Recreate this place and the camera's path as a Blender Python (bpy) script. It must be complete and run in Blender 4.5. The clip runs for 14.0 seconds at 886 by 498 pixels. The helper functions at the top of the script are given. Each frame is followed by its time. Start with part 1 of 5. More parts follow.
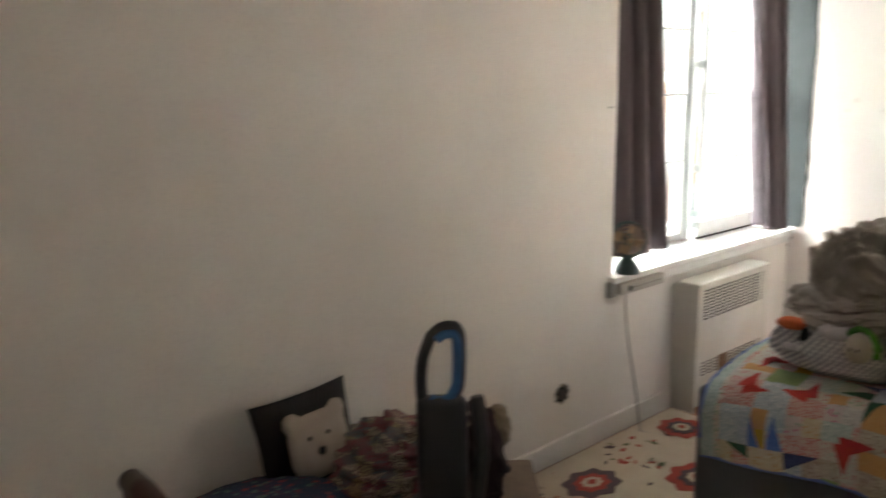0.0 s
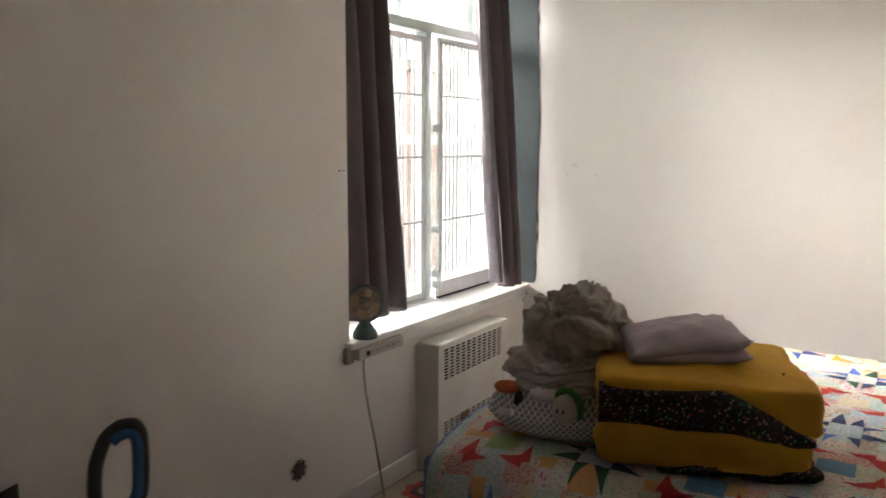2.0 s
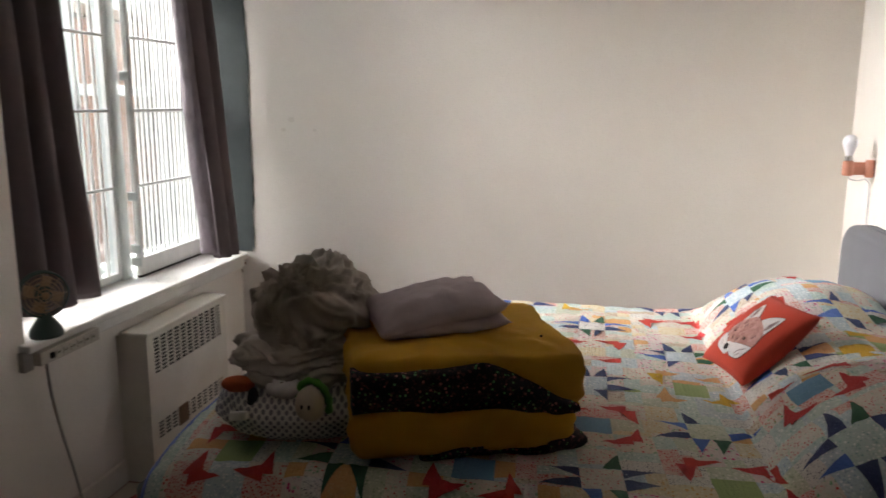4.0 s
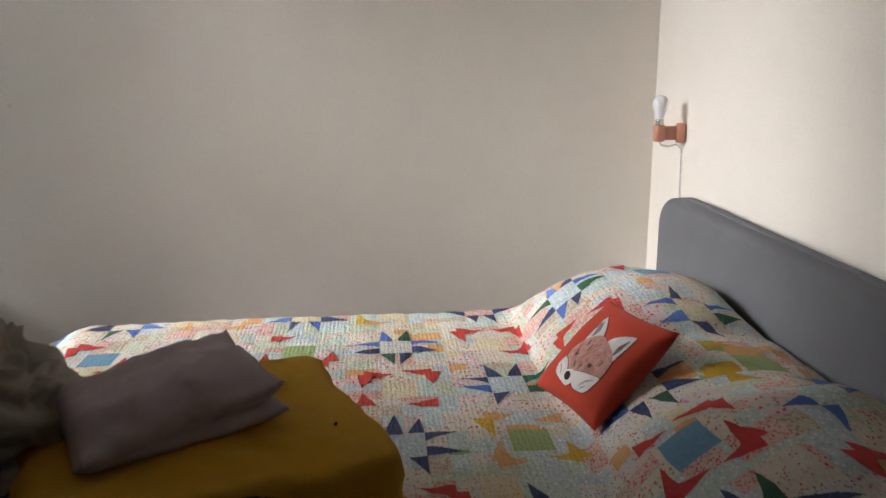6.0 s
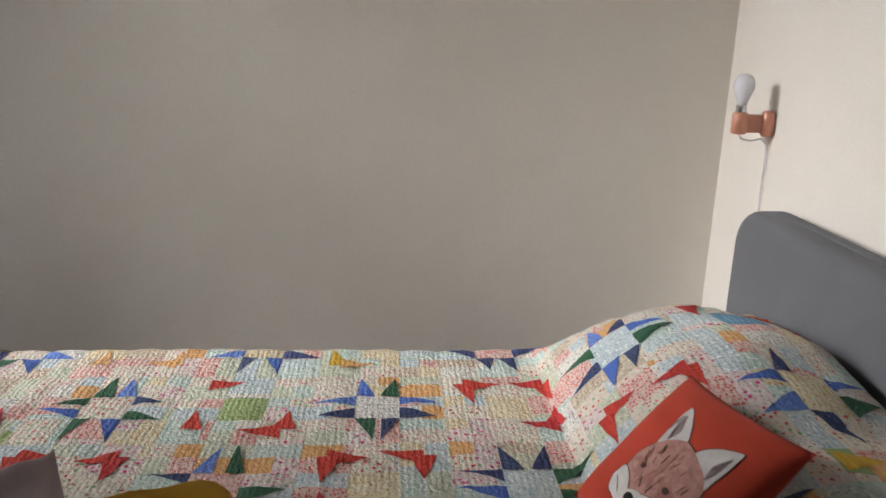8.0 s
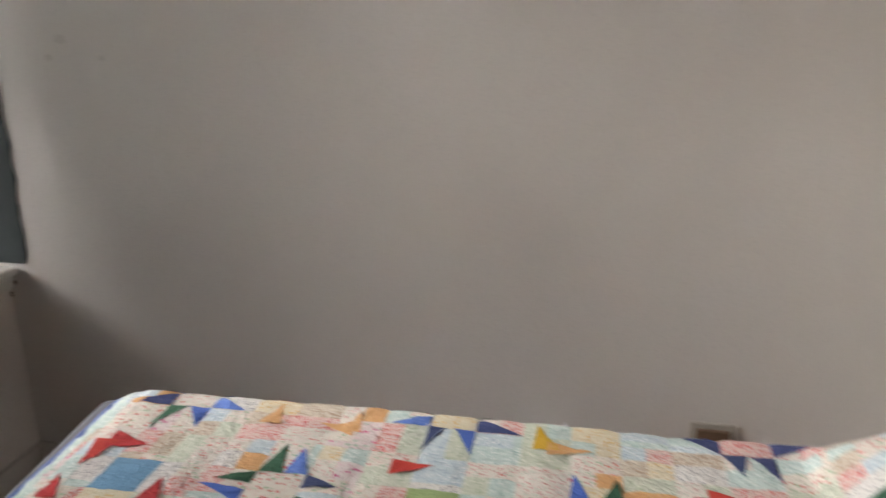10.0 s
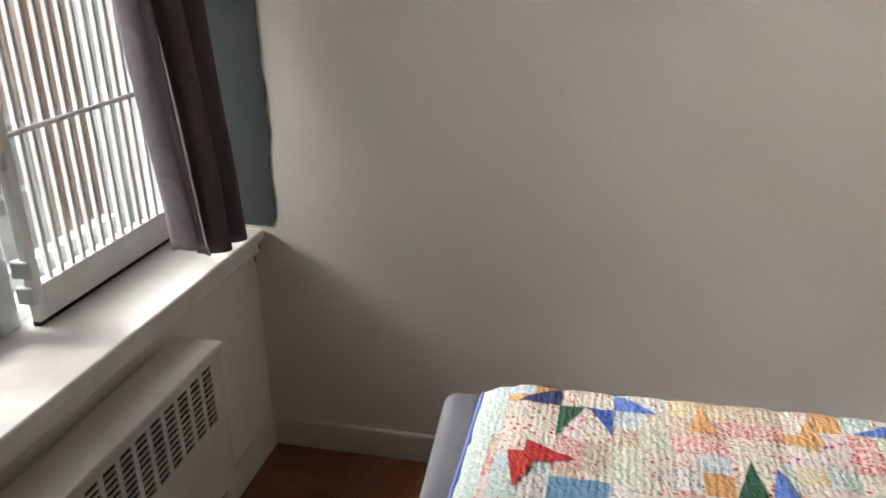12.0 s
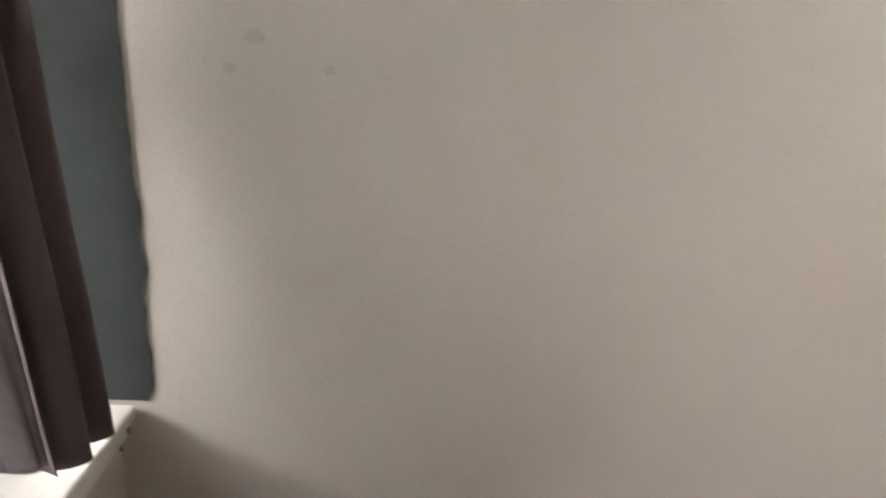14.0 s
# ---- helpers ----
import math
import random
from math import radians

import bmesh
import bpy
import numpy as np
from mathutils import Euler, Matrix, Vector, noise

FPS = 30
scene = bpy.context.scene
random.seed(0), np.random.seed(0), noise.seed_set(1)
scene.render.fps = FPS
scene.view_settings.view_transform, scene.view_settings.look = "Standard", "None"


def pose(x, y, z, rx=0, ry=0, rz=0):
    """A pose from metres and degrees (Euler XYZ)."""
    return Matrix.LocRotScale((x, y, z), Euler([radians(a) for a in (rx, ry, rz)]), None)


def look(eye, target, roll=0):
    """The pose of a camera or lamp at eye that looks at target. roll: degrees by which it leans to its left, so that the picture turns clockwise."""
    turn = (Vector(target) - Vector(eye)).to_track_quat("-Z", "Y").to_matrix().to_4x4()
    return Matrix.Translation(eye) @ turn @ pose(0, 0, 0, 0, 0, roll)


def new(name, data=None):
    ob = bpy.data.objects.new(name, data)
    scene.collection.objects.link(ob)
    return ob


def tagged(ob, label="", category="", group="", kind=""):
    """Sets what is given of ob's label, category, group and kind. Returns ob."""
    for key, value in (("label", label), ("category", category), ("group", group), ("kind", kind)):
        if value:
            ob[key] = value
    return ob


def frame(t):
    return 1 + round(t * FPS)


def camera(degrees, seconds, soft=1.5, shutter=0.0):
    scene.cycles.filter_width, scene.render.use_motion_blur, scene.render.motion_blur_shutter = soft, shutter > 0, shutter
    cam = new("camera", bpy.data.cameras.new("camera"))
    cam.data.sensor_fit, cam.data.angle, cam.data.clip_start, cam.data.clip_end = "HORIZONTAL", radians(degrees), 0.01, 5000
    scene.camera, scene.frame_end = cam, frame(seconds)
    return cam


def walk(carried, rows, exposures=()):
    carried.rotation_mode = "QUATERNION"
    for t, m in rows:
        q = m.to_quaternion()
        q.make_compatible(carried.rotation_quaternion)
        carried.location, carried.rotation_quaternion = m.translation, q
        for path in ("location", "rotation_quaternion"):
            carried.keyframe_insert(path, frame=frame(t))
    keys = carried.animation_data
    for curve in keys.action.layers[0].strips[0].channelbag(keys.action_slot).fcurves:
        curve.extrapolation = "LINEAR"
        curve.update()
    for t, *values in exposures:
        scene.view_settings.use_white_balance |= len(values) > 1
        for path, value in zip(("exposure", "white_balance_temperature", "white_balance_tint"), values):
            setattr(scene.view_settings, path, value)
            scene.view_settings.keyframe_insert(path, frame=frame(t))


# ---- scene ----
cam = camera(59.6, 14.0, shutter=0.5)
PATH = [
    (0, (3.031, 0.62, 1.549), (4.311, 2.102, 1.143), -1.0),
    (0.5, (3.077, 0.588, 1.562), (4.576, 1.865, 1.213), -0.2),
    (1, (3.103, 0.57, 1.575), (4.681, 1.762, 1.276), 0.1),
    (1.5, (3.139, 0.567, 1.565), (4.773, 1.684, 1.277), 0.5),
    (2, (3.239, 0.566, 1.584), (4.91, 1.63, 1.307), 0.3),
    (2.5, (3.371, 0.537, 1.578), (5.091, 1.524, 1.317), 0.2),
    (3, (3.436, 0.579, 1.559), (5.222, 1.43, 1.269), -0.6),
    (3.5, (3.515, 0.714, 1.551), (5.392, 1.313, 1.203), -0.6),
    (4, (3.539, 0.754, 1.546), (5.467, 1.132, 1.172), 0.3),
    (4.2, (3.573, 0.78, 1.547), (5.51, 1.091, 1.156), 0.7),
    (6.3, (4.301, 0.798, 1.576), (6.228, 0.601, 1.078), -0.4),
    (6.5, (4.369, 0.806, 1.571), (6.294, 0.61, 1.062), 0.0),
    (7, (4.588, 0.747, 1.56), (6.509, 0.589, 1.027), 1.4),
    (7.2, (4.649, 0.729, 1.551), (6.568, 0.576, 1.009), 1.6),
    (9.3, (5.151, 0.705, 1.513), (7.069, 0.725, 0.947), 1.8),
    (9.5, (5.196, 0.696, 1.532), (7.102, 0.83, 0.942), 0.9),
    (10, (5.257, 0.807, 1.568), (7.13, 1.137, 0.948), -0.0),
    (10.5, (5.346, 0.956, 1.552), (7.144, 1.592, 0.95), 1.5),
    (11, (5.326, 1.156, 1.534), (7.091, 1.834, 0.882), 1.1),
    (11.5, (5.316, 1.38, 1.525), (7.098, 1.914, 0.792), 0.0),
    (12, (5.404, 1.58, 1.527), (7.208, 2.001, 0.774), -0.8),
    (12.5, (5.452, 1.752, 1.513), (7.293, 1.927, 0.753), -1.1),
    (13, (5.508, 1.874, 1.486), (7.383, 1.791, 0.793), -0.3),
    (13.5, (5.743, 1.902, 1.479), (7.649, 1.748, 0.89), 1.3),
    (14, (5.998, 1.97, 1.542), (7.892, 1.968, 0.898), 1.9),
]
walk(cam, [(t, look(eye, target, roll)) for t, eye, target, roll in PATH], [
    (0.0, 4.02, 7250, 14), (0.5, 3.70, 7300, 14), (1.0, 3.42, 7350, 15), (2.0, 3.00, 7350, 17), (4.0, 2.36, 7350, 18), (6.5, 1.75, 7250, 16), (7.0, 1.67, 7250, 16),
    (9.5, 1.44, 7250, 18), (10.5, 1.60, 7250, 20), (12.0, 1.78, 7400, 19), (13.0, 1.85, 7500, 21), (13.5, 2.02, 7600, 20), (14.0, 2.13, 7650, 20)])

# ---- light ----
world = bpy.data.worlds.new("sky")
scene.world = world
world.use_nodes = True
wn = world.node_tree
sky = wn.nodes.new("ShaderNodeTexSky")
sky.sky_type, sky.sun_disc = "NISHITA", False
sky.sun_elevation, sky.sun_rotation = radians(21), radians(357)
wn.links.new(sky.outputs[0], wn.nodes["Background"].inputs[0])
wn.nodes["Background"].inputs[1].default_value = 0.07

sun = new("sun", bpy.data.lights.new("sun", "SUN"))
sun.data.energy, sun.data.angle, sun.data.color = 5.0, radians(34), (0.87, 0.945, 1.0)
sun.matrix_world = look((-0.6, 10, 3.9), (0, 0, 0))

# ---- plan ----
XE, YN, YS, XW = 7.337, 2.603, -0.371, 2.30   # faces of the four walls
XJ, YR, CEIL = 5.706, 2.86, 2.75              # window recess: its side, its depth; ceiling
SILL, WIN_TOP = 0.745, 2.62


# ---- materials ----
def shader(name, rough=0.6, metal=0.0):
    m = bpy.data.materials.new(name)
    m.use_nodes = True
    b = m.node_tree.nodes["Principled BSDF"]
    b.inputs["Roughness"].default_value, b.inputs["Metallic"].default_value = rough, metal
    return m, m.node_tree, b


def node(nt, kind, **values):
    n = nt.nodes.new(kind)
    for key, value in values.items():
        n.inputs[key.replace("_", " ")].default_value = value
    return n


def mixed(nt, fac, a, b):
    """Colour a to b by fac; each a socket or a colour."""
    n = nt.nodes.new("ShaderNodeMix")
    n.data_type = "RGBA"
    nt.links.new(fac, n.inputs[0])
    for k, v in ((6, a), (7, b)):
        if isinstance(v, tuple):
            n.inputs[k].default_value = (*v, 1)
        else:
            nt.links.new(v, n.inputs[k])
    return n.outputs[2]


def ramp(nt, fac, lo, hi):
    n = nt.nodes.new("ShaderNodeMapRange")
    n.inputs[1].default_value, n.inputs[2].default_value = lo, hi
    nt.links.new(fac, n.inputs[0])
    return n.outputs[0]


def coords(nt, space="Object"):
    return nt.nodes.new("ShaderNodeTexCoord").outputs[space]


def bump(nt, b, height, strength, distance=0.002):
    n = nt.nodes.new("ShaderNodeBump")
    n.inputs["Strength"].default_value, n.inputs["Distance"].default_value = strength, distance
    nt.links.new(height, n.inputs["Height"])
    nt.links.new(n.outputs[0], b.inputs["Normal"])


def plain(name, col, col2=None, rough=0.6, metal=0.0, big=3.0, fine=90.0, relief=0.25, depth=0.0015):
    """A surface with stains at one scale and grain at another."""
    m, nt, b = shader(name, rough, metal)
    co = coords(nt)
    n1 = node(nt, "ShaderNodeTexNoise", Scale=big, Detail=4.0, Roughness=0.6)
    n2 = node(nt, "ShaderNodeTexNoise", Scale=fine, Detail=3.0)
    for n in (n1, n2):
        nt.links.new(co, n.inputs["Vector"])
    col2 = col2 or tuple(c * 0.86 for c in col)
    c = mixed(nt, ramp(nt, n1.outputs[0], 0.38, 0.66), col, col2)
    dark = tuple(x * 0.9 for x in col)
    c = mixed(nt, ramp(nt, n2.outputs[0], 0.5, 0.8), c, dark)
    nt.links.new(c, b.inputs["Base Color"])
    gloss = nt.nodes.new("ShaderNodeMapRange")
    gloss.inputs[3].default_value, gloss.inputs[4].default_value = rough * 0.88, min(1.0, rough * 1.12)
    nt.links.new(n1.outputs[0], gloss.inputs[0])
    nt.links.new(gloss.outputs[0], b.inputs["Roughness"])
    if relief:
        bump(nt, b, n2.outputs[0], relief, depth)
    return m


def cloth(name, col, col2=None, weave=900.0, rough=0.9, crease=7.0, relief=0.5):
    """Woven cloth: threads, and soft creases."""
    m, nt, b = shader(name, rough)
    b.inputs["Sheen Weight"].default_value = 0.03
    co = coords(nt)
    n1 = node(nt, "ShaderNodeTexNoise", Scale=crease, Detail=5.0, Distortion=0.6)
    n2 = node(nt, "ShaderNodeTexNoise", Scale=weave, Detail=1.0)
    for n in (n1, n2):
        nt.links.new(co, n.inputs["Vector"])
    c = mixed(nt, ramp(nt, n1.outputs[0], 0.35, 0.7), col, col2 or tuple(x * 0.78 for x in col))
    c = mixed(nt, ramp(nt, n2.outputs[0], 0.45, 0.9), c, tuple(x * 0.7 for x in col))
    nt.links.new(c, b.inputs["Base Color"])
    add = nt.nodes.new("ShaderNodeMath")
    add.operation = "MULTIPLY_ADD"
    nt.links.new(n2.outputs[0], add.inputs[0])
    add.inputs[1].default_value = 0.15
    nt.links.new(n1.outputs[0], add.inputs[2])
    bump(nt, b, add.outputs[0], relief, 0.006)
    return m


def print_cloth(name, ground, dots, scale=70.0, size=0.32, dots2=None, rough=0.9, quilted=False):
    """Cotton print: small motifs scattered on a ground, two kinds of them; hand-quilted cloth puckers along its stitches."""
    m, nt, b = shader(name, rough)
    co = coords(nt)
    v1 = node(nt, "ShaderNodeTexVoronoi", Scale=scale)
    v2 = node(nt, "ShaderNodeTexVoronoi", Scale=scale * 0.61, Randomness=1.0)
    n = node(nt, "ShaderNodeTexNoise", Scale=9.0, Detail=4.0)
    n2 = node(nt, "ShaderNodeTexNoise", Scale=190.0, Detail=2.0)
    n3 = node(nt, "ShaderNodeTexNoise", Scale=scale * 1.5, Detail=2.0)
    for x in (v1, v2, n, n2, n3):
        nt.links.new(co, x.inputs["Vector"])
    c = mixed(nt, ramp(nt, n.outputs[0], 0.35, 0.7), ground, tuple(x * 0.86 for x in ground))
    c = mixed(nt, ramp(nt, n3.outputs[0], 0.55, 0.75), c, tuple(0.6 * x + 0.4 * y for x, y in zip(ground, dots)))
    # motifs in two colours, some places left bare
    split = nt.nodes.new("ShaderNodeSeparateColor")
    nt.links.new(v1.outputs["Color"], split.inputs[0])
    ink = mixed(nt, ramp(nt, split.outputs[0], 0.60, 0.64), dots, dots2 or tuple(0.5 * (x + y) for x, y in zip(dots, ground)))
    dab = nt.nodes.new("ShaderNodeMath")
    dab.operation = "MULTIPLY"
    nt.links.new(ramp(nt, v1.outputs[0], size + 0.06, size), dab.inputs[0])
    nt.links.new(ramp(nt, split.outputs[1], 0.22, 0.26), dab.inputs[1])
    c = mixed(nt, dab.outputs[0], c, ink)
    c = mixed(nt, ramp(nt, v2.outputs[0], size * 0.45 + 0.04, size * 0.45 - 0.04), c, dots2 or tuple(0.5 * (x + y) for x, y in zip(dots, ground)))
    nt.links.new(c, b.inputs["Base Color"])
    add = nt.nodes.new("ShaderNodeMath")
    add.operation = "ADD"
    nt.links.new(n2.outputs[0], add.inputs[0])
    nt.links.new(v2.outputs[0], add.inputs[1])
    if quilted:
        wave = node(nt, "ShaderNodeTexWave", Scale=26.0, Distortion=3.5, Detail=3.0)
        wave.inputs["Detail Scale"].default_value = 3.0
        wave.bands_direction = "Y"
        nt.links.new(co, wave.inputs["Vector"])
        pucker = node(nt, "ShaderNodeTexNoise", Scale=75.0, Detail=3.0, Distortion=1.2)
        nt.links.new(co, pucker.inputs["Vector"])
        both = nt.nodes.new("ShaderNodeMath")
        both.operation = "MULTIPLY_ADD"
        both.inputs[1].default_value = 0.13
        nt.links.new(wave.outputs["Fac"], both.inputs[0])
        nt.links.new(pucker.outputs[0], both.inputs[2])
        bump(nt, b, both.outputs[0], 0.9, 0.007)
    else:
        bump(nt, b, add.outputs[0], 0.45, 0.004)
    return m


WALL = plain("wall_paint", (0.83, 0.79, 0.735), (0.785, 0.74, 0.68), 0.75, big=1.1, fine=140, relief=0.2)
WHITE = plain("white_gloss_paint", (0.78, 0.77, 0.74), (0.70, 0.68, 0.63), 0.42, big=5, fine=60, relief=0.15)
CEILING = plain("ceiling_paint", (0.85, 0.84, 0.81), None, 0.85)
SLATE = plain("slate_blue_paint", (0.056, 0.072, 0.072), (0.045, 0.060, 0.061), 0.8, big=6, fine=120)
COVER = plain("cream_enamel", (0.72, 0.69, 0.62), (0.64, 0.60, 0.52), 0.45, big=4, fine=80, relief=0.08)
# Near-black for dark parts, and for shade coloured into gaps, slots and holes.
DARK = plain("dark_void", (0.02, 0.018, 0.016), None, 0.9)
GUARD = plain("window_guard_enamel", (0.76, 0.77, 0.75), (0.66, 0.69, 0.68), 0.45, big=12, fine=90, relief=0.1)
SASH = plain("sash_paint", (0.58, 0.63, 0.62), (0.50, 0.55, 0.54), 0.5, big=8)
CURTAIN = cloth("aubergine_curtain_cloth", (0.105, 0.078, 0.082), (0.080, 0.060, 0.064), crease=3.0, relief=0.25, rough=0.75)
LINING = cloth("curtain_satin_lining", (0.17, 0.140, 0.158), (0.12, 0.10, 0.112), crease=16, relief=0.9, rough=0.32)
PARQUET = plain("red_brown_parquet", (0.17, 0.062, 0.028), (0.11, 0.038, 0.018), 0.35, big=14, fine=70, relief=0.12)
GREYBED = cloth("grey_upholstery", (0.15, 0.155, 0.17), (0.125, 0.13, 0.145), crease=4, relief=0.12)
MATTRESS = cloth("mattress_ticking", (0.6, 0.6, 0.6))
GREYCLOTH = cloth("taupe_linen", (0.46, 0.41, 0.36), (0.39, 0.345, 0.30), crease=14, relief=0.4)
MUSTARD = cloth("mustard_cotton", (0.68, 0.36, 0.014), (0.57, 0.29, 0.010), crease=7, relief=0.9)
LILAC = cloth("lilac_cotton", (0.58, 0.48, 0.50), (0.50, 0.41, 0.43), crease=14, relief=0.7)
RED = cloth("tomato_felt", (0.60, 0.060, 0.030), (0.52, 0.045, 0.022), crease=8, relief=0.3)
FELT_PINK = cloth("pink_felt", (0.62, 0.34, 0.30), (0.44, 0.20, 0.17), crease=75, weave=420, relief=0.6)
FELT_WHITE = cloth("white_felt", (0.80, 0.77, 0.77), None, crease=30, relief=0.4)
BLACKCLOTH = cloth("black_cotton", (0.018, 0.016, 0.017), None)
CREAMCLOTH = cloth("cream_felt", (0.55, 0.46, 0.38), (0.46, 0.36, 0.29), crease=12)
NIGHTPRINT = print_cloth("black_floral_print", (0.012, 0.012, 0.014), (0.52, 0.22, 0.20), 80, 0.22, (0.16, 0.48, 0.20))
DIAMOND, _nt, _b = shader("grey_lattice_print", 0.9)
_turn = _nt.nodes.new("ShaderNodeMapping")
_turn.inputs["Rotation"].default_value, _turn.inputs["Scale"].default_value = (radians(45), 0, 0), (0.02, 1.0, 1.0)
_cell = node(_nt, "ShaderNodeTexVoronoi", Scale=76.0, Randomness=0.0)
_soft = node(_nt, "ShaderNodeTexNoise", Scale=16.0, Detail=4.0)
_nt.links.new(coords(_nt), _turn.inputs["Vector"])
_nt.links.new(_turn.outputs[0], _cell.inputs["Vector"])
_nt.links.new(coords(_nt), _soft.inputs["Vector"])
_c = mixed(_nt, ramp(_nt, _soft.outputs[0], 0.4, 0.7), (0.27, 0.26, 0.28), (0.22, 0.21, 0.23))
_c = mixed(_nt, ramp(_nt, _cell.outputs[0], 0.40, 0.47), _c, (0.68, 0.66, 0.63))
_nt.links.new(_c, _b.inputs["Base Color"])
bump(_nt, _b, _soft.outputs[0], 0.4, 0.006)
GREEN = cloth("green_felt", (0.10, 0.38, 0.05), None)
ORANGE = cloth("orange_felt", (0.62, 0.13, 0.03), None)
PLASTIC_GREY = plain("grey_plastic", (0.038, 0.041, 0.047), None, 0.4, relief=0.05)
PLASTIC_BLUE = plain("blue_plastic", (0.03, 0.13, 0.32), None, 0.35, relief=0.05)
BEIGE = plain("beige_plastic", (0.50, 0.46, 0.39), None, 0.45, relief=0.05)
CORD = plain("grey_cord", (0.36, 0.34, 0.30), None, 0.6)
FANGREEN = plain("dark_green_enamel", (0.016, 0.045, 0.042), None, 0.35, relief=0.05)
BRONZE = plain("bronze", (0.30, 0.20, 0.13), None, 0.35, 0.9, relief=0.05)
WOOD = plain("worn_brown_wood", (0.20, 0.125, 0.075), (0.13, 0.075, 0.042), 0.55, big=9, fine=60, relief=0.2)
DARKWOOD = plain("dark_red_wood", (0.085, 0.032, 0.022), None, 0.45)
COPPER = plain("salmon_enamel", (0.60, 0.26, 0.175), (0.55, 0.22, 0.15), 0.35, relief=0.04)
CHROME = plain("dull_chrome", (0.6, 0.6, 0.6), None, 0.25, 1.0, relief=0.02)
RUGCREAM = cloth("cream_wool", (0.56, 0.47, 0.36), (0.50, 0.40, 0.30), weave=500, crease=6, relief=0.6)
RUGRED = cloth("red_wool", (0.38, 0.055, 0.035), (0.30, 0.04, 0.03), weave=500, relief=0.6)
RUGDARK = cloth("dark_wool", (0.10, 0.06, 0.07), None, weave=500, relief=0.6)
RUGGREEN = cloth("green_wool", (0.14, 0.15, 0.07), None, weave=500, relief=0.6)
BULB, _nt, _b = shader("opal_bulb_glass", 0.25)
_b.inputs["Base Color"].default_value = (0.78, 0.78, 0.84, 1)
_b.inputs["Subsurface Weight"].default_value = 0.3
_b.inputs["Subsurface Radius"].default_value = (0.02, 0.02, 0.02)
GLASS, _nt, _b = shader("window_glass", 0.02)
_b.inputs["Transmission Weight"].default_value, _b.inputs["IOR"].default_value = 1.0, 1.45


# ---- mesh helpers ----
def part(name, bm, material, parent=None, label="", smooth=False):
    """Links a bmesh as one mesh object, under a thing or under a part."""
    me = bpy.data.meshes.new(name)
    bmesh.ops.recalc_face_normals(bm, faces=bm.faces[:])
    bm.to_mesh(me)
    bm.free()
    for m in material if isinstance(material, (list, tuple)) else [material]:
        me.materials.append(m)
    if smooth:
        me.shade_smooth()
    ob = new(name, me)
    if parent:
        ob.parent = parent
    if label:
        tagged(ob, label)
    return ob


def thing(name, label, category, at=(0, 0, 0), group="", kind="", turn=0):
    ob = new(name)
    ob.matrix_basis = pose(*at, 0, 0, turn)
    return tagged(ob, label, category, group, kind)


def block(bm, lo, hi, bevel=0.0, seg=2, turn=None):
    """A box from lo to hi, its edges rounded."""
    vs = bmesh.ops.create_cube(bm, size=1.0)["verts"]
    for v in vs:
        v.co = Vector([(a + b) / 2 + c * (b - a) for a, b, c in zip(lo, hi, v.co)])
    if bevel:
        es = {e for v in vs for e in v.link_edges}
        r = bmesh.ops.bevel(bm, geom=list(es), offset=bevel, segments=seg, affect="EDGES", profile=0.5)
        vs = list({v for f in r["faces"] for v in f.verts} | {v for v in vs if v.is_valid})
    if turn is not None:
        bmesh.ops.transform(bm, matrix=turn, verts=vs)
    return bm


def boxed(lo, hi, bevel=0.0, seg=2, turn=None):
    return block(bmesh.new(), lo, hi, bevel, seg, turn)


def rod(bm, a, b, r, n=12, r2=None):
    """A round bar from a to b."""
    a, b = Vector(a), Vector(b)
    vs = bmesh.ops.create_cone(bm, cap_ends=True, segments=n, radius1=r, radius2=r if r2 is None else r2, depth=(b - a).length)["verts"]
    m = Matrix.Translation((a + b) / 2) @ (b - a).to_track_quat("Z", "Y").to_matrix().to_4x4()
    bmesh.ops.transform(bm, matrix=m, verts=vs)
    return bm


def tube(bm, pts, r, n=10, closed=False):
    """A bent round bar through the points."""
    pts = [Vector(p) for p in pts]
    rings = []
    k = len(pts)
    side = None
    for i, p in enumerate(pts):
        d = (pts[(i + 1) % k] - pts[i - 1]) if closed or 0 < i < k - 1 else (pts[1] - pts[0] if i == 0 else pts[-1] - pts[-2])
        d.normalize()
        side = (side - d * side.dot(d)).normalized() if side is not None else d.orthogonal().normalized()
        up = d.cross(side)
        rr = r[i] if isinstance(r, (list, tuple)) else r
        rings.append([bm.verts.new(p + rr * (math.cos(6.2832 * j / n) * side + math.sin(6.2832 * j / n) * up)) for j in range(n)])
    for i in range(k if closed else k - 1):
        a, b = rings[i], rings[(i + 1) % k]
        off = 0
        if closed and i == k - 1:
            off = min(range(n), key=lambda o: (a[0].co - b[o].co).length)
        for j in range(n):
            bm.faces.new((a[j], a[(j + 1) % n], b[(j + 1 + off) % n], b[(j + off) % n]))
    if not closed:
        bm.faces.new(rings[0][::-1])
        bm.faces.new(rings[-1])
    return bm


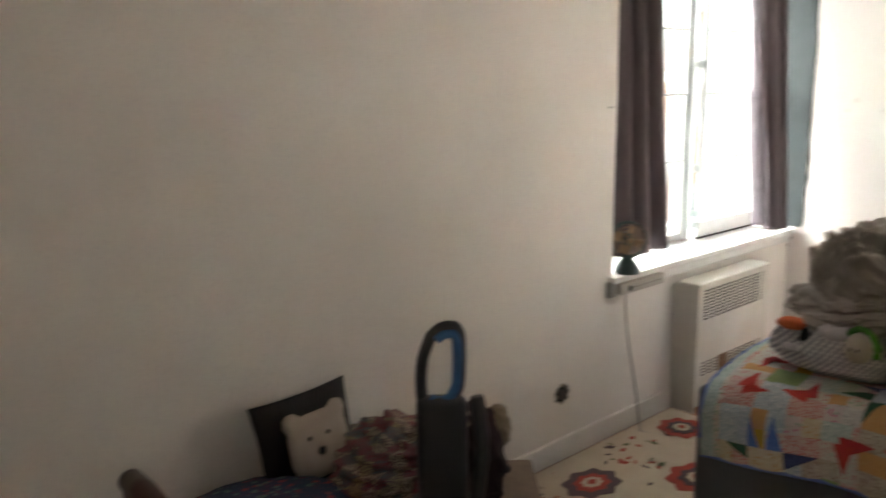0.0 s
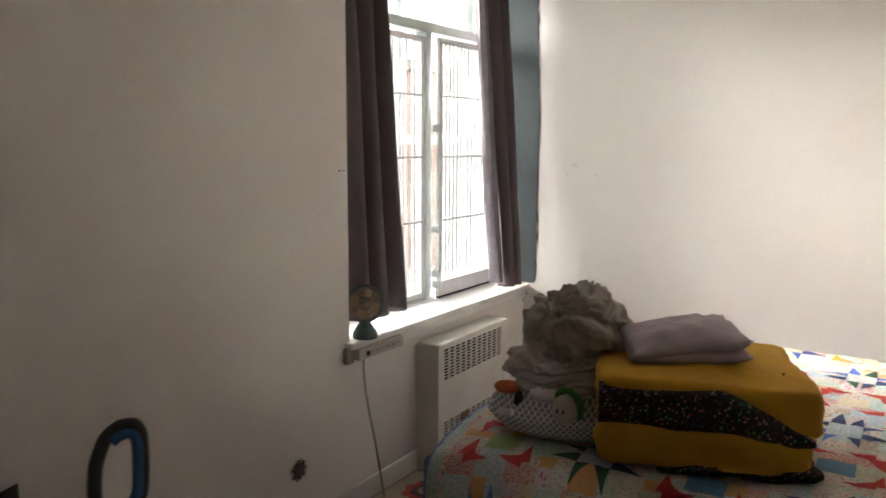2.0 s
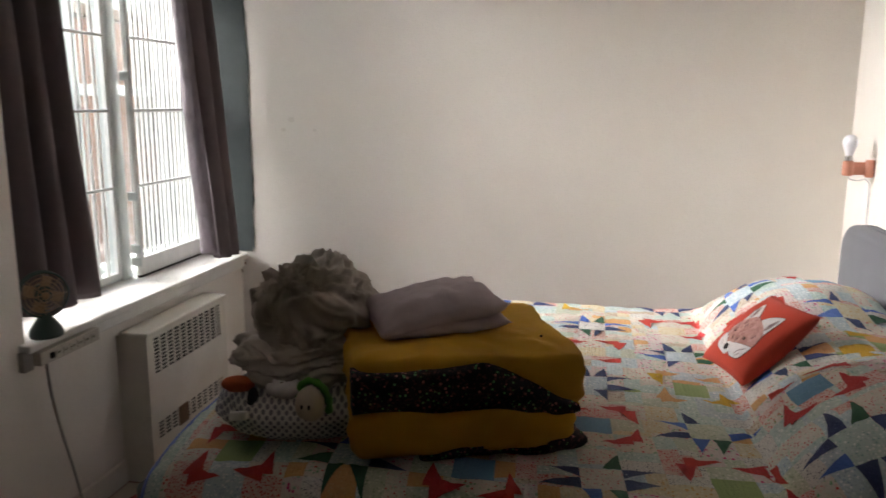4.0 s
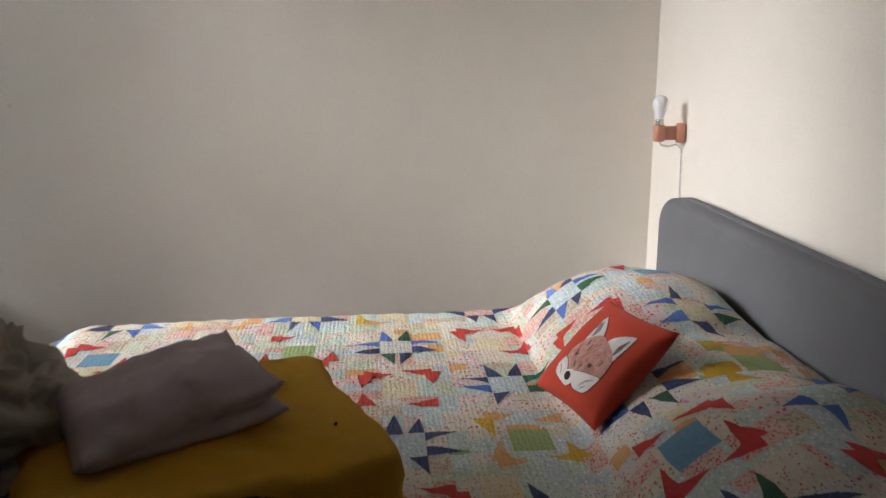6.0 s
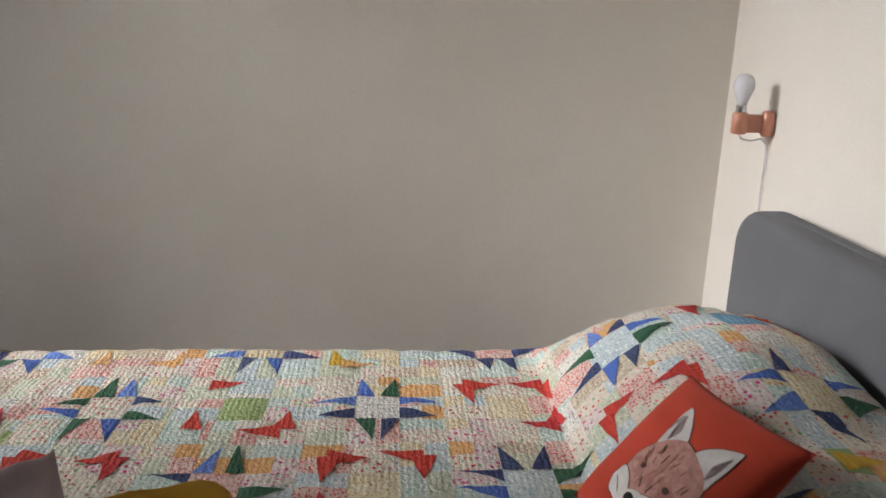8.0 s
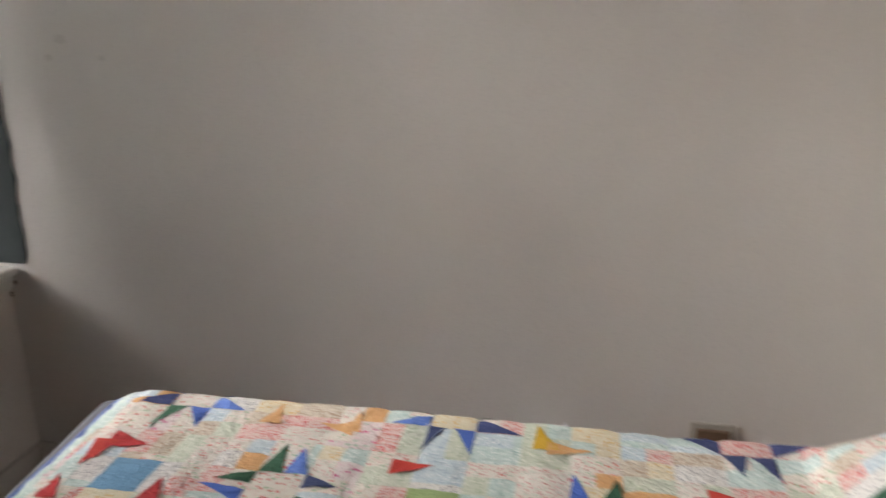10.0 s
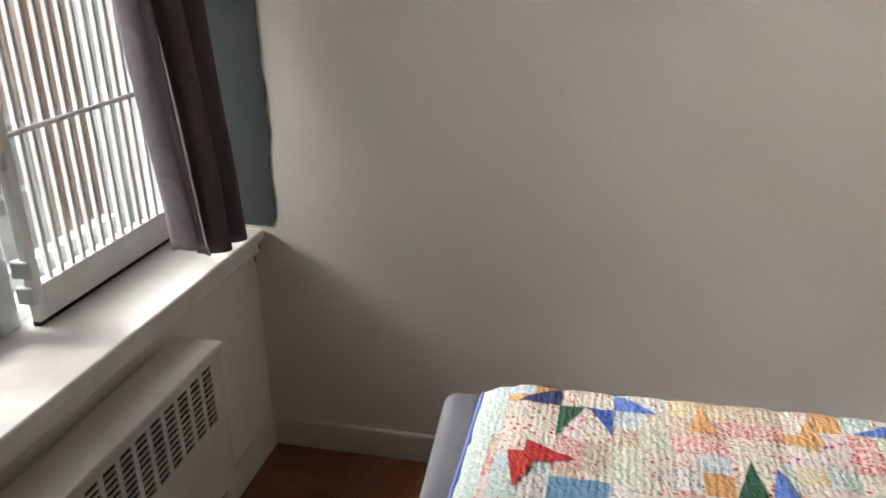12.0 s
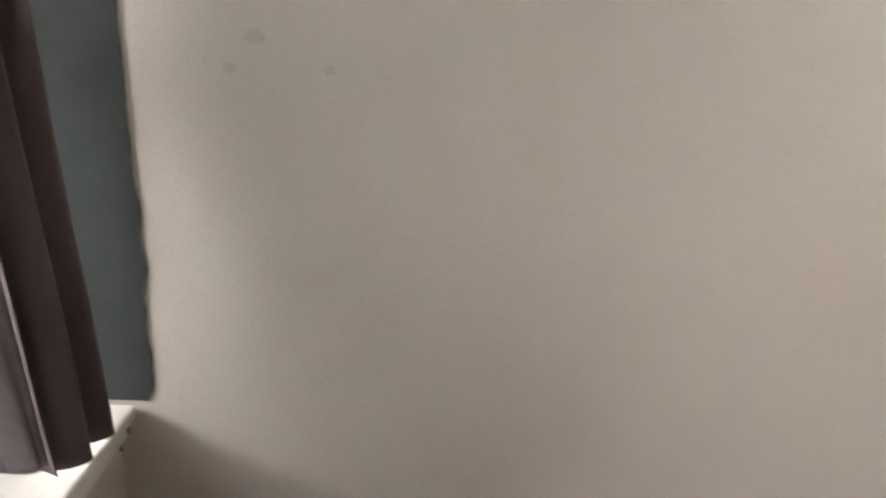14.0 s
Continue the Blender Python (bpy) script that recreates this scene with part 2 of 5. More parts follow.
def lathe(bm, profile, n=24, m=None):
    """A turned shape about z from (radius, height) pairs."""
    rings = [[bm.verts.new((r * math.cos(6.2832 * j / n), r * math.sin(6.2832 * j / n), z)) for j in range(n)] for r, z in profile]
    for a, b in zip(rings, rings[1:]):
        for j in range(n):
            bm.faces.new((a[j], a[(j + 1) % n], b[(j + 1) % n], b[j]))
    bm.faces.new(rings[0][::-1])
    bm.faces.new(rings[-1])
    if m is not None:
        bmesh.ops.transform(bm, matrix=m, verts=[v for ring in rings for v in ring])
    return bm


def cushion(bm, w, d, h, n=28, puff=0.42, wrinkle=0.006, seed=0.0, pinch=0.06):
    """A stuffed cushion lying flat: sewn edge, corners drawn in, full in the middle."""
    top, bot = {}, {}
    for i in range(n + 1):
        for j in range(n + 1):
            u, v = 2 * i / n - 1, 2 * j / n - 1
            x = u * (1 - pinch * (1 - v * v)) * w / 2
            y = v * (1 - pinch * (1 - u * u)) * d / 2
            f = max(0.0, (1 - u * u) * (1 - v * v)) ** puff
            wob = wrinkle * noise.noise(Vector((x * 11 + seed, y * 11, 0.3))) + 0.5 * wrinkle * noise.noise(Vector((x * 31 + seed, y * 31, 1.3)))
            top[i, j] = bm.verts.new((x, y, h / 2 * f + wob))
            edge = i in (0, n) or j in (0, n)
            bot[i, j] = top[i, j] if edge else bm.verts.new((x, y, -h / 2 * f + wob * 0.5))
    for i in range(n):
        for j in range(n):
            bm.faces.new((top[i, j], top[i + 1, j], top[i + 1, j + 1], top[i, j + 1]))
            q = (bot[i, j], bot[i, j + 1], bot[i + 1, j + 1], bot[i + 1, j])
            if len({v for v in q}) == 4 and set(q) != {top[i, j], top[i + 1, j], top[i + 1, j + 1], top[i, j + 1]}:
                bm.faces.new(q)
    return bm


def lump(bm, size, centre, sub=5, amp=0.12, freq=3.0, seed=0.0):
    """A soft stuffed form: a blown-up ball with gentle dents."""
    vs = bmesh.ops.create_icosphere(bm, subdivisions=sub, radius=1.0)["verts"]
    for v in vs:
        q = v.co * freq + Vector((seed, seed * 0.7, -seed))
        p = v.co * (1 + amp * noise.noise(q) + 0.5 * amp * noise.noise(q * 2.3))
        v.co = Vector([c + s * x for c, s, x in zip(centre, size, p)])
    return bm


# ---- structure ----
def structure(name, bm, material, label, category, parent=None):
    return tagged(part(name, bm, material, parent), label, category, kind="structure")


T = 0.16
structure("floor_slab", boxed((XW - T, YS - T, -0.12), (XE + T, YR + T, -0.014)), DARK, "dark bed under the parquet floor", "floor")
structure("ceiling", boxed((XW - T, YS - T, CEIL), (XE + T, YR + 0.1, CEIL + 0.1)), CEILING, "plain white painted ceiling", "ceiling")
structure("wall_north", boxed((XW - T, YN, -0.12), (XJ, YR + 0.1, CEIL)), WALL, "cream painted plaster wall beside the window", "wall")
structure("wall_north_apron", boxed((XJ, YN, -0.12), (XE, YR + 0.1, SILL - 0.04)), WALL, "cream painted wall below the window sill", "wall")
structure("wall_north_lintel", boxed((XJ, YN, WIN_TOP), (XE, YR + 0.1, CEIL)), WALL, "cream painted wall above the window", "wall")
structure("wall_east", boxed((XE, YS - T, -0.12), (XE + T, YR + 0.1, CEIL)), WALL, "long cream painted plaster wall beside the bed", "wall")
structure("wall_south", boxed((XW - T, YS - T, -0.12), (XE, YS, CEIL)), WALL, "cream painted plaster wall behind the headboard", "wall")
structure("wall_west", boxed((XW - T, YS, -0.12), (XW, YN, CEIL)), WALL, "plain cream painted wall", "wall")

SKIRT = plain("skirting_paint", (0.74, 0.70, 0.645), (0.66, 0.62, 0.56), 0.5, big=6)
# skirting boards with a rounded top
BB = 0.10
for name, lo, hi in (
    ("baseboard_north", (XW, YN - 0.016, 0), (6.190, YN, BB)),
    ("baseboard_corner", (6.880, YN - 0.016, 0), (XE - 0.016, YN, BB)),
    ("baseboard_east", (XE - 0.016, YS + 0.016, 0), (XE, YN, BB)),
    ("baseboard_south", (XW, YS, 0), (XE, YS + 0.016, BB)),
):
    structure(name, boxed(lo, hi, 0.006), SKIRT, "low cream painted skirting board", "baseboard")

# slate-blue strip where the wall's old paint shows beside the curtain
bm = bmesh.new()
rows = []
for i in range(90):
    z = SILL + 0.008 + i * (WIN_TOP - SILL - 0.012) / 89
    edge = 2.522 + 0.010 * noise.noise(Vector((z * 5, 2, 0))) + 0.008 * noise.noise(Vector((z * 17, 5, 0))) + 0.035 * max(0, z - 1.75)
    edge += 0.025 * max(0.0, 1 - (z - SILL) / 0.05) ** 2
    rows.append([bm.verts.new((x, y, z)) for x, y in ((XE - 0.003, edge), (XE - 0.003, YR), (XE + 0.001, YR), (XE + 0.001, edge))])
for a, b in zip(rows, rows[1:]):
    for k in range(4):
        bm.faces.new((a[k], a[(k + 1) % 4], b[(k + 1) % 4], b[k]))
structure("paint_strip", bm, SLATE, "ragged strip of slate-blue paint on the wall by the window", "wall paint")

# window sill with a moulded apron
bm = boxed((XJ - 0.03, YN - 0.042, SILL - 0.028), (XE - 0.004, YR, SILL), 0.007, 3)
block(bm, (XJ, YN - 0.020, SILL - 0.075), (XE - 0.004, YN + 0.01, SILL - 0.030), 0.006)
structure("window_sill", bm, WHITE, "deep white painted window sill with chipped gloss", "window sill")

bm = bmesh.new()
for y, z, r in ((2.572, 0.724, 0.005), (2.581, 0.690, 0.005), (2.582, 0.683, 0.004), (2.601, 0.650, 0.004), (2.600, 0.641, 0.004)):
    bmesh.ops.create_icosphere(bm, subdivisions=2, radius=r, matrix=pose(XE - 0.005, y, z))
structure("sill_chip", bm, plain("rusty_chip", (0.28, 0.17, 0.11), None, 0.9), "rust-brown chips at the end of the sill", "chip")

# ---- window ----
window = tagged(new("window_1"), "tall white sash window with barred guards", "window", kind="structure")
YG = 2.835          # plane of the guards
XM = 6.665           # mullion between the two leaves
bm = bmesh.new()
for lo, hi in (((XJ, YG - 0.01, SILL), (XJ + 0.05, YG + 0.08, WIN_TOP)), ((XE - 0.05, YG - 0.01, SILL), (XE, YG + 0.08, WIN_TOP)),
               ((XJ + 0.05, YG - 0.01, WIN_TOP - 0.05), (XE - 0.05, YG + 0.08, WIN_TOP)), ((XJ + 0.05, YG - 0.012, 2.135), (XE - 0.05, YG + 0.06, 2.185)),
               ((XJ + 0.05, YG + 0.0, SILL), (XE - 0.05, YG + 0.08, SILL + 0.03))):
    block(bm, lo, hi, 0.004)
part("window_frame", bm, SASH, window)
part("mullion", boxed((XM - 0.065, YG - 0.02, SILL), (XM - 0.005, YG + 0.05, 2.135), 0.006), SASH, window)
# outer sash: two lights and the meeting rail
bm = bmesh.new()
YO = YG + 0.13
for lo, hi in (((XJ, YO, SILL - 0.02), (XJ + 0.10, YO + 0.05, WIN_TOP)), ((6.16, YO, SILL), (6.215, YO + 0.05, WIN_TOP)), ((6.36, YO, SILL), (6.39, YO + 0.05, WIN_TOP)), ((6.56, YO, SILL), (6.60, YO + 0.05, WIN_TOP)),
               ((XE - 0.09, YO, SILL), (XE, YO + 0.05, WIN_TOP)), ((XJ + 0.10, YO, 1.565), (6.16, YO + 0.06, 1.615)), ((6.60, YO, 1.565), (XE - 0.09, YO + 0.06, 1.615)), ((6.215, YO, 1.565), (6.36, YO + 0.05, 1.60)),
               ((XJ + 0.10, YO, SILL - 0.02), (6.16, YO + 0.05, SILL + 0.05)), ((6.60, YO, SILL - 0.02), (XE - 0.09, YO + 0.05, SILL + 0.05)), ((6.60, YO, 2.12), (XE - 0.09, YO + 0.05, 2.16))):
    block(bm, lo, hi, 0.003)
part("sash", bm, SASH, window)
for lo, hi in (((XJ + 0.10, YO + 0.02, SILL + 0.03), (6.16, YO + 0.024, 1.57)), ((6.60, YO + 0.02, SILL + 0.03), (XE - 0.09, YO + 0.024, 1.57)),
               ((XJ + 0.10, YO + 0.02, 1.61), (6.16, YO + 0.024, WIN_TOP)), ((6.60, YO + 0.02, 1.61), (XE - 0.09, YO + 0.024, WIN_TOP))):
    pane = part("pane", boxed(lo, hi), GLASS, window)
    pane.visible_shadow = False


def guard(x0, x1, y, bars, plate):
    """A leaf of the window guard: flat frame, thin upright bars, three cross rods, a kick plate."""
    leaf = part("guard_frame", bmesh.new(), GUARD, window, "pale grey enamelled steel guard frame")
    bm = bmesh.new()
    z0, z1 = SILL + 0.012, 2.11
    for lo, hi in (((x0, y, z0), (x0 + 0.028, y + 0.022, z1)), ((x1 - 0.022, y, z0), (x1, y + 0.022, z1)),
                   ((x0 + 0.028, y, z1 - 0.03), (x1 - 0.022, y + 0.022, z1)), ((x0 + 0.028, y, z0), (x1 - 0.022, y + 0.022, z0 + plate))):
        block(bm, lo, hi, 0.003)
    bm.to_mesh(leaf.data)
    bm.free()
    leaf.data.shade_flat()
    for i in range(bars):
        x = x0 + 0.028 + (i + 1) * (x1 - x0 - 0.05) / (bars + 1)
        part("bar", boxed((x - 0.0055, y + 0.006, z0 + plate), (x + 0.0055, y + 0.017, z1 - 0.03)), GUARD, leaf)
    for z in (1.165, 1.50, 1.815):
        part("cross_rod", rod(bmesh.new(), (x0 + 0.02, y + 0.002, z), (x1 - 0.01, y + 0.002, z), 0.0065, 8), GUARD, leaf)


guard(XM + 0.002, 7.25, YG - 0.062, 13, 0.080)
guard(6.12, XM - 0.07, YG - 0.012, 6, 0.03)
guard(XJ + 0.055, 6.115, YG - 0.012, 7, 0.03)
# Near-black strip in the slit under the guard: shade put in as colour.
part("gap_shade", boxed((XM + 0.004, YG - 0.056, SILL - 0.002), (7.25, YG - 0.040, SILL + 0.012)), DARK, window, "near-black strip giving the slit below the guard its shade by colour")
bm = bmesh.new()
for z in (0.80, 0.86, 1.10, 1.63):
    block(bm, (XM - 0.006, YG - 0.066, z), (XM + 0.006, YG - 0.02, z + 0.04), 0.004)
part("hinge", bm, SASH, window)

# ---- outside ----
# Unseen wall added to keep sky light off the house across the court.
structure("wall_sky_shield", boxed((-4, YN, CEIL + 0.102), (20, YR + 0.1, 12.0)), plain("sky_shield_render", (0.36, 0.30, 0.26), None, 0.9), "plain unseen wall added above the window to block sky light from the house opposite", "wall")
ground = structure("ground", boxed((-400, 3.2, -3.3), (400, 800, -3.2)), plain("court_concrete", (0.22, 0.21, 0.20), None, 0.9), "pale concrete courtyard below the window", "ground")
FACADE = 8.2
BRICK, nt, b = shader("pale_red_brick", 0.9)
geo = nt.nodes.new("ShaderNodeNewGeometry")
n1 = node(nt, "ShaderNodeTexNoise", Scale=30.0, Detail=4.0)
nt.links.new(coords(nt), n1.inputs["Vector"])
c = mixed(nt, geo.outputs["Random Per Island"], (0.45, 0.28, 0.22), (0.50, 0.36, 0.30))
c = mixed(nt, ramp(nt, n1.outputs[0], 0.5, 0.8), c, (0.40, 0.27, 0.22))
nt.links.new(c, b.inputs["Base Color"])
bump(nt, b, n1.outputs[0], 0.4, 0.004)
MORTAR = plain("mortar", (0.40, 0.38, 0.34), None, 0.95)
PANE_FAR = plain("reflecting_glass", (0.30, 0.32, 0.34), None, 0.08, relief=0)
house = thing("apartment_house", "pale red brick house across the courtyard", "building")
part("wall", boxed((-3, FACADE, -3.2), (24, FACADE + 0.4, 2.75)), MORTAR, house)
part("roof", boxed((-3.2, FACADE - 0.15, 2.75), (24.2, FACADE + 0.6, 2.92), 0.03), MORTAR, house)
openings = [(x, z) for x in (4.6, 8.2, 11.8, 15.4) for z in (-1.9, 0.9)]
verts, faces = [], []
bl, bh = 0.215, 0.065
for k in range(150):
    z = -3.2 + k * (bh + 0.010)
    if z > 2.66:
        break
    for i in range(75):
        x = 3.6 + (i + 0.5 * (k % 2)) * (bl + 0.010)
        if any(ox - 0.1 < x + bl and x < ox + 1.1 and oz - 0.1 < z + bh and z < oz + 1.65 for ox, oz in openings):
            continue
        j = len(verts)
        d = 0.012 + 0.004 * random.random()
        verts += [(x + a * bl, FACADE - d * f, z + c * bh) for f in (1, 0) for c in (0, 1) for a in (0, 1)]
        faces += [(j, j + 1, j + 3, j + 2), (j, j + 2, j + 6, j + 4), (j + 1, j + 5, j + 7, j + 3), (j + 2, j + 3, j + 7, j + 6), (j, j + 4, j + 5, j + 1)]
me = bpy.data.meshes.new("bricks")
me.from_pydata(verts, [], faces)
me.materials.append(BRICK)
bricks = tagged(new("bricks", me), kind="stuff")
bricks.parent = house
for x, z in openings:
    w = part("window", boxed((x - 0.08, FACADE - 0.05, z - 0.08), (x + 1.08, FACADE - 0.02, z - 0.02)), MORTAR, house)
    bm = bmesh.new()
    for lo, hi in (((x, FACADE - 0.03, z), (x + 0.07, FACADE, z + 1.6)), ((x + 0.93, FACADE - 0.03, z), (x + 1.0, FACADE, z + 1.6)), ((x, FACADE - 0.03, z + 1.53), (x + 1, FACADE, z + 1.6)), ((x, FACADE - 0.035, z + 0.77), (x + 1, FACADE, z + 0.83)), ((x, FACADE - 0.03, z), (x + 1, FACADE, z + 0.06))):
        block(bm, lo, hi)
    part("frame", bm, SASH, w)
    part("pane", boxed((x + 0.05, FACADE - 0.012, z + 0.05), (x + 0.95, FACADE - 0.006, z + 1.55)), PANE_FAR, w)


# ---- curtains ----
def curtain(name, x0, x1, xb0, xb1, z0, y, seed, folds, lean, material=CURTAIN, top=2.55):
    """A hanging curtain with deep rounded folds, gathered above, wider at the hem."""
    bm = bmesh.new()
    nu, nz = 90, 70
    front, back = [], []
    for i in range(nz + 1):
        f = i / nz
        z = top + (z0 - top) * f
        a, b = x0 + (xb0 - x0) * f ** 1.2, x1 + (xb1 - x1) * f ** 1.2
        r1, r2 = [], []
        for j in range(nu + 1):
            u = j / nu
            ph = folds * 6.2832 * (u + 0.05 * noise.noise(Vector((u * 3, f * 1.2, seed)))) + 0.5 * noise.noise(Vector((u * 2, f * 2, seed + 4)))
            amp = 0.026 + 0.016 * f
            yy = y + lean * f + amp * math.sin(ph) + 0.008 * noise.noise(Vector((u * 7, f * 3.5, seed + 9)))
            xx = a + (b - a) * u + 0.35 * amp * math.cos(ph)
            zz = z + (0.012 * noise.noise(Vector((u * 4, seed, 0))) if i == nz else 0)
            r1.append(bm.verts.new((xx, yy, zz)))
            r2.append(bm.verts.new((xx, yy + 0.003, zz)))
        front.append(r1)
        back.append(r2)
    for i in range(nz):
        for j in range(nu):
            bm.faces.new((front[i][j], front[i][j + 1], front[i + 1][j + 1], front[i + 1][j]))
            bm.faces.new((back[i][j], back[i + 1][j], back[i + 1][j + 1], back[i][j + 1]))
    for i in range(nz):
        for j in (0, nu):
            bm.faces.new((front[i][j], front[i + 1][j], back[i + 1][j], back[i][j]))
    for j in range(nu):
        for i in (0, nz):
            bm.faces.new((front[i][j], front[i][j + 1], back[i][j + 1], back[i][j]))
    return bm


left = thing("curtain", "dark aubergine curtain hanging in soft folds in the window recess", "curtain", group="window curtains")
part("panel", curtain("panel", 5.73, 6.06, 5.75, 6.16, 0.80, 2.69, 1.0, 3.0, -0.04), CURTAIN, left, smooth=True)
right = thing("curtain", "dark aubergine curtain with a pale lining edge beside the slate-blue strip", "curtain", group="window curtains")
part("panel", curtain("panel", 6.978, 7.28, 7.052, 7.235, 0.765, 2.70, 7.0, 2.3, -0.11), CURTAIN, right, smooth=True)
part("lining", curtain("lining", 6.948, 6.992, 7.036, 7.060, 0.79, 2.725, 3.0, 0.8, -0.09), LINING, right, "pale lilac lining turned to the glass", smooth=True)
pole = thing("curtain_rod", "thin white curtain rod across the window recess", "curtain rod")
part("pole", rod(bmesh.new(), (XJ, 2.69, 2.555), (XE, 2.69, 2.555), 0.010), WHITE, pole, smooth=True)

# ---- radiator cover ----
RX0, RX1, RY, RZ = 6.196, 6.862, 2.470, 0.640
rad = thing("radiator_cover", "cream enamelled metal radiator cover with slotted vents under the sill", "radiator")
part("top_panel", boxed((RX0 - 0.006, RY - 0.008, RZ - 0.018), (RX1 + 0.006, YN - 0.018, RZ), 0.006), COVER, rad)
part("side_panel", boxed((RX0, RY + 0.004, 0.0), (RX0 + 0.012, YN - 0.001, RZ - 0.018)), COVER, rad)
part("side_panel", boxed((RX1 - 0.012, RY + 0.004, 0.0), (RX1, YN - 0.001, RZ - 0.018)), COVER, rad)


def vent_panel(bands):
    """The front sheet, with slots cut through in ranks."""
    bm = bmesh.new()
    zs = [0.03]
    for z0, z1, n in bands:
        for k in range(n):
            a = z0 + (z1 - z0) * k / n
            zs += [a + (z1 - z0) / n * 0.22, a + (z1 - z0) / n * 0.95]
    zs.append(RZ - 0.018)
    x0, x1, cols = RX0 + 0.045, RX1 - 0.045, 11
    xs = [RX0]
    for k in range(cols):
        a = x0 + (x1 - x0) * k / cols
        xs += [a + 0.007, a + (x1 - x0) / cols - 0.007]
    xs.append(RX1)
    grid = [[bm.verts.new((x, RY, z)) for x in xs] for z in zs]
    for i in range(len(zs) - 1):
        for j in range(len(xs) - 1):
            if i % 2 == 1 and j % 2 == 1:
                continue
            bm.faces.new((grid[i][j], grid[i][j + 1], grid[i + 1][j + 1], grid[i + 1][j]))
    r = bmesh.ops.extrude_face_region(bm, geom=bm.faces[:])
    bmesh.ops.translate(bm, vec=(0, 0.004, 0), verts=[v for v in r["geom"] if isinstance(v, bmesh.types.BMVert)])
    return bm


part("front_panel", vent_panel(((0.17, 0.245, 5), (0.450, 0.604, 10))), COVER, rad)
# Radiator stand-in, coloured near-black so that the cover's inside looks shaded.
part("core", boxed((RX0 + 0.03, RY + 0.03, 0.05), (RX1 - 0.03, RY + 0.10, RZ - 0.05)), DARK, rad, "radiator block behind the slots, coloured near-black for the shade inside")
part("valve_door", boxed((6.40, RY - 0.006, 0.165), (6.475, RY + 0.002, 0.25), 0.003), BRONZE, rad, "small brownish valve door")

# ---- power strip with its cord ----
strip = thing("power_strip", "beige six-outlet power strip fixed under the window sill", "power strip", (XJ, YN - 0.022, 0.690))
part("case", boxed((0.0, -0.034, -0.024), (0.315, 0.0, 0.024), 0.004), BEIGE, strip)
for k in range(6):
    x = 0.085 + k * 0.038
    o = part("outlet", boxed((x - 0.013, -0.0365, -0.013), (x + 0.013, -0.033, 0.013), 0.001), BEIGE, strip)
    bm = boxed((x - 0.006, -0.038, -0.004), (x - 0.004, -0.0355, 0.005))
    block(bm, (x + 0.004, -0.038, -0.004), (x + 0.006, -0.0355, 0.005))
    part("slot", bm, DARK, o)
part("switch", boxed((0.045, -0.042, -0.010), (0.062, -0.033, 0.010), 0.002), DARK, strip, "black rocker switch")
part("end_bracket", boxed((-0.045, -0.006, -0.035), (0.0, 0.018, 0.034), 0.004), plain("grey_bracket", (0.30, 0.28, 0.25), None, 0.5), strip, "grey metal end bracket")
pts = [(0.03, -0.03, -0.02)]
for k in range(1, 26):
    f = k / 25
    pts.append((0.03 + 0.10 * f ** 1.5 + 0.012 * math.sin(3 * f), -0.03 + 0.005 * math.sin(7 * f) - 0.035 * f * f, -0.02 - 0.662 * f))
pts += [(0.15, -0.10, -0.684), (0.19, -0.20, -0.684), (0.27, -0.32, -0.684)]
part("cord", tube(bmesh.new(), pts, 0.0045, 8), CORD, strip, "grey cable hanging to the rug", smooth=True)

# ---- desk fan ----
fan = thing("desk_fan", "small dark green desk fan with a bronze hub on the sill", "fan", (5.798, YN - 0.012, SILL), turn=-38)
part("base", lathe(bmesh.new(), [(0.047, 0), (0.049, 0.008), (0.045, 0.022), (0.034, 0.040), (0.020, 0.058), (0.014, 0.070)]), FANGREEN, fan, smooth=True)
part("stem", rod(bmesh.new(), (0, 0.004, 0.045), (0, 0.012, 0.085), 0.012), FANGREEN, fan)
FC = 0.128
part("motor", rod(bmesh.new(), (0, -0.005, FC), (0, 0.05, FC), 0.026, 20), FANGREEN, fan, smooth=True)
bm = bmesh.new()
for r in (0.020, 0.031, 0.042, 0.053, 0.064):
    tube(bm, [(r * math.cos(a), -0.028 + 0.018 * (r / 0.066) ** 2, FC + r * math.sin(a)) for a in [6.2832 * k / 32 for k in range(32)]], 0.0018, 6, True)
for k in range(8):
    a = 6.2832 * k / 8
    tube(bm, [(r * math.cos(a), -0.030 + 0.018 * (r / 0.066) ** 2, FC + r * math.sin(a)) for r in (0.01, 0.03, 0.05, 0.066)], 0.0014, 5)
part("grille", bm, BRONZE, fan, "thin bronze wire grille", smooth=True)
bm = bmesh.new()
for y in (-0.012, 0.012):
    tube(bm, [(0.067 * math.cos(a), y, FC + 0.067 * math.sin(a)) for a in [6.2832 * k / 40 for k in range(40)]], 0.0035, 8, True)
part("ring", bm, FANGREEN, fan, smooth=True)
part("hub", lathe(bmesh.new(), [(0.011, 0), (0.012, 0.006), (0.006, 0.012)], m=pose(0, -0.026, FC, 90, 0, 0)), BRONZE, fan, smooth=True)
for k in range(4):
    bm = boxed((0.008, -0.002, -0.016), (0.055, 0.0, 0.018), 0.0, turn=pose(0, 0.004, FC, 0, 90 * k + 20, 0) @ pose(0, 0, 0, 25, 0, 0))
    part("blade", bm, BRONZE, fan)

fan.matrix_basis = fan.matrix_basis @ Matrix.Scale(1.15, 4)

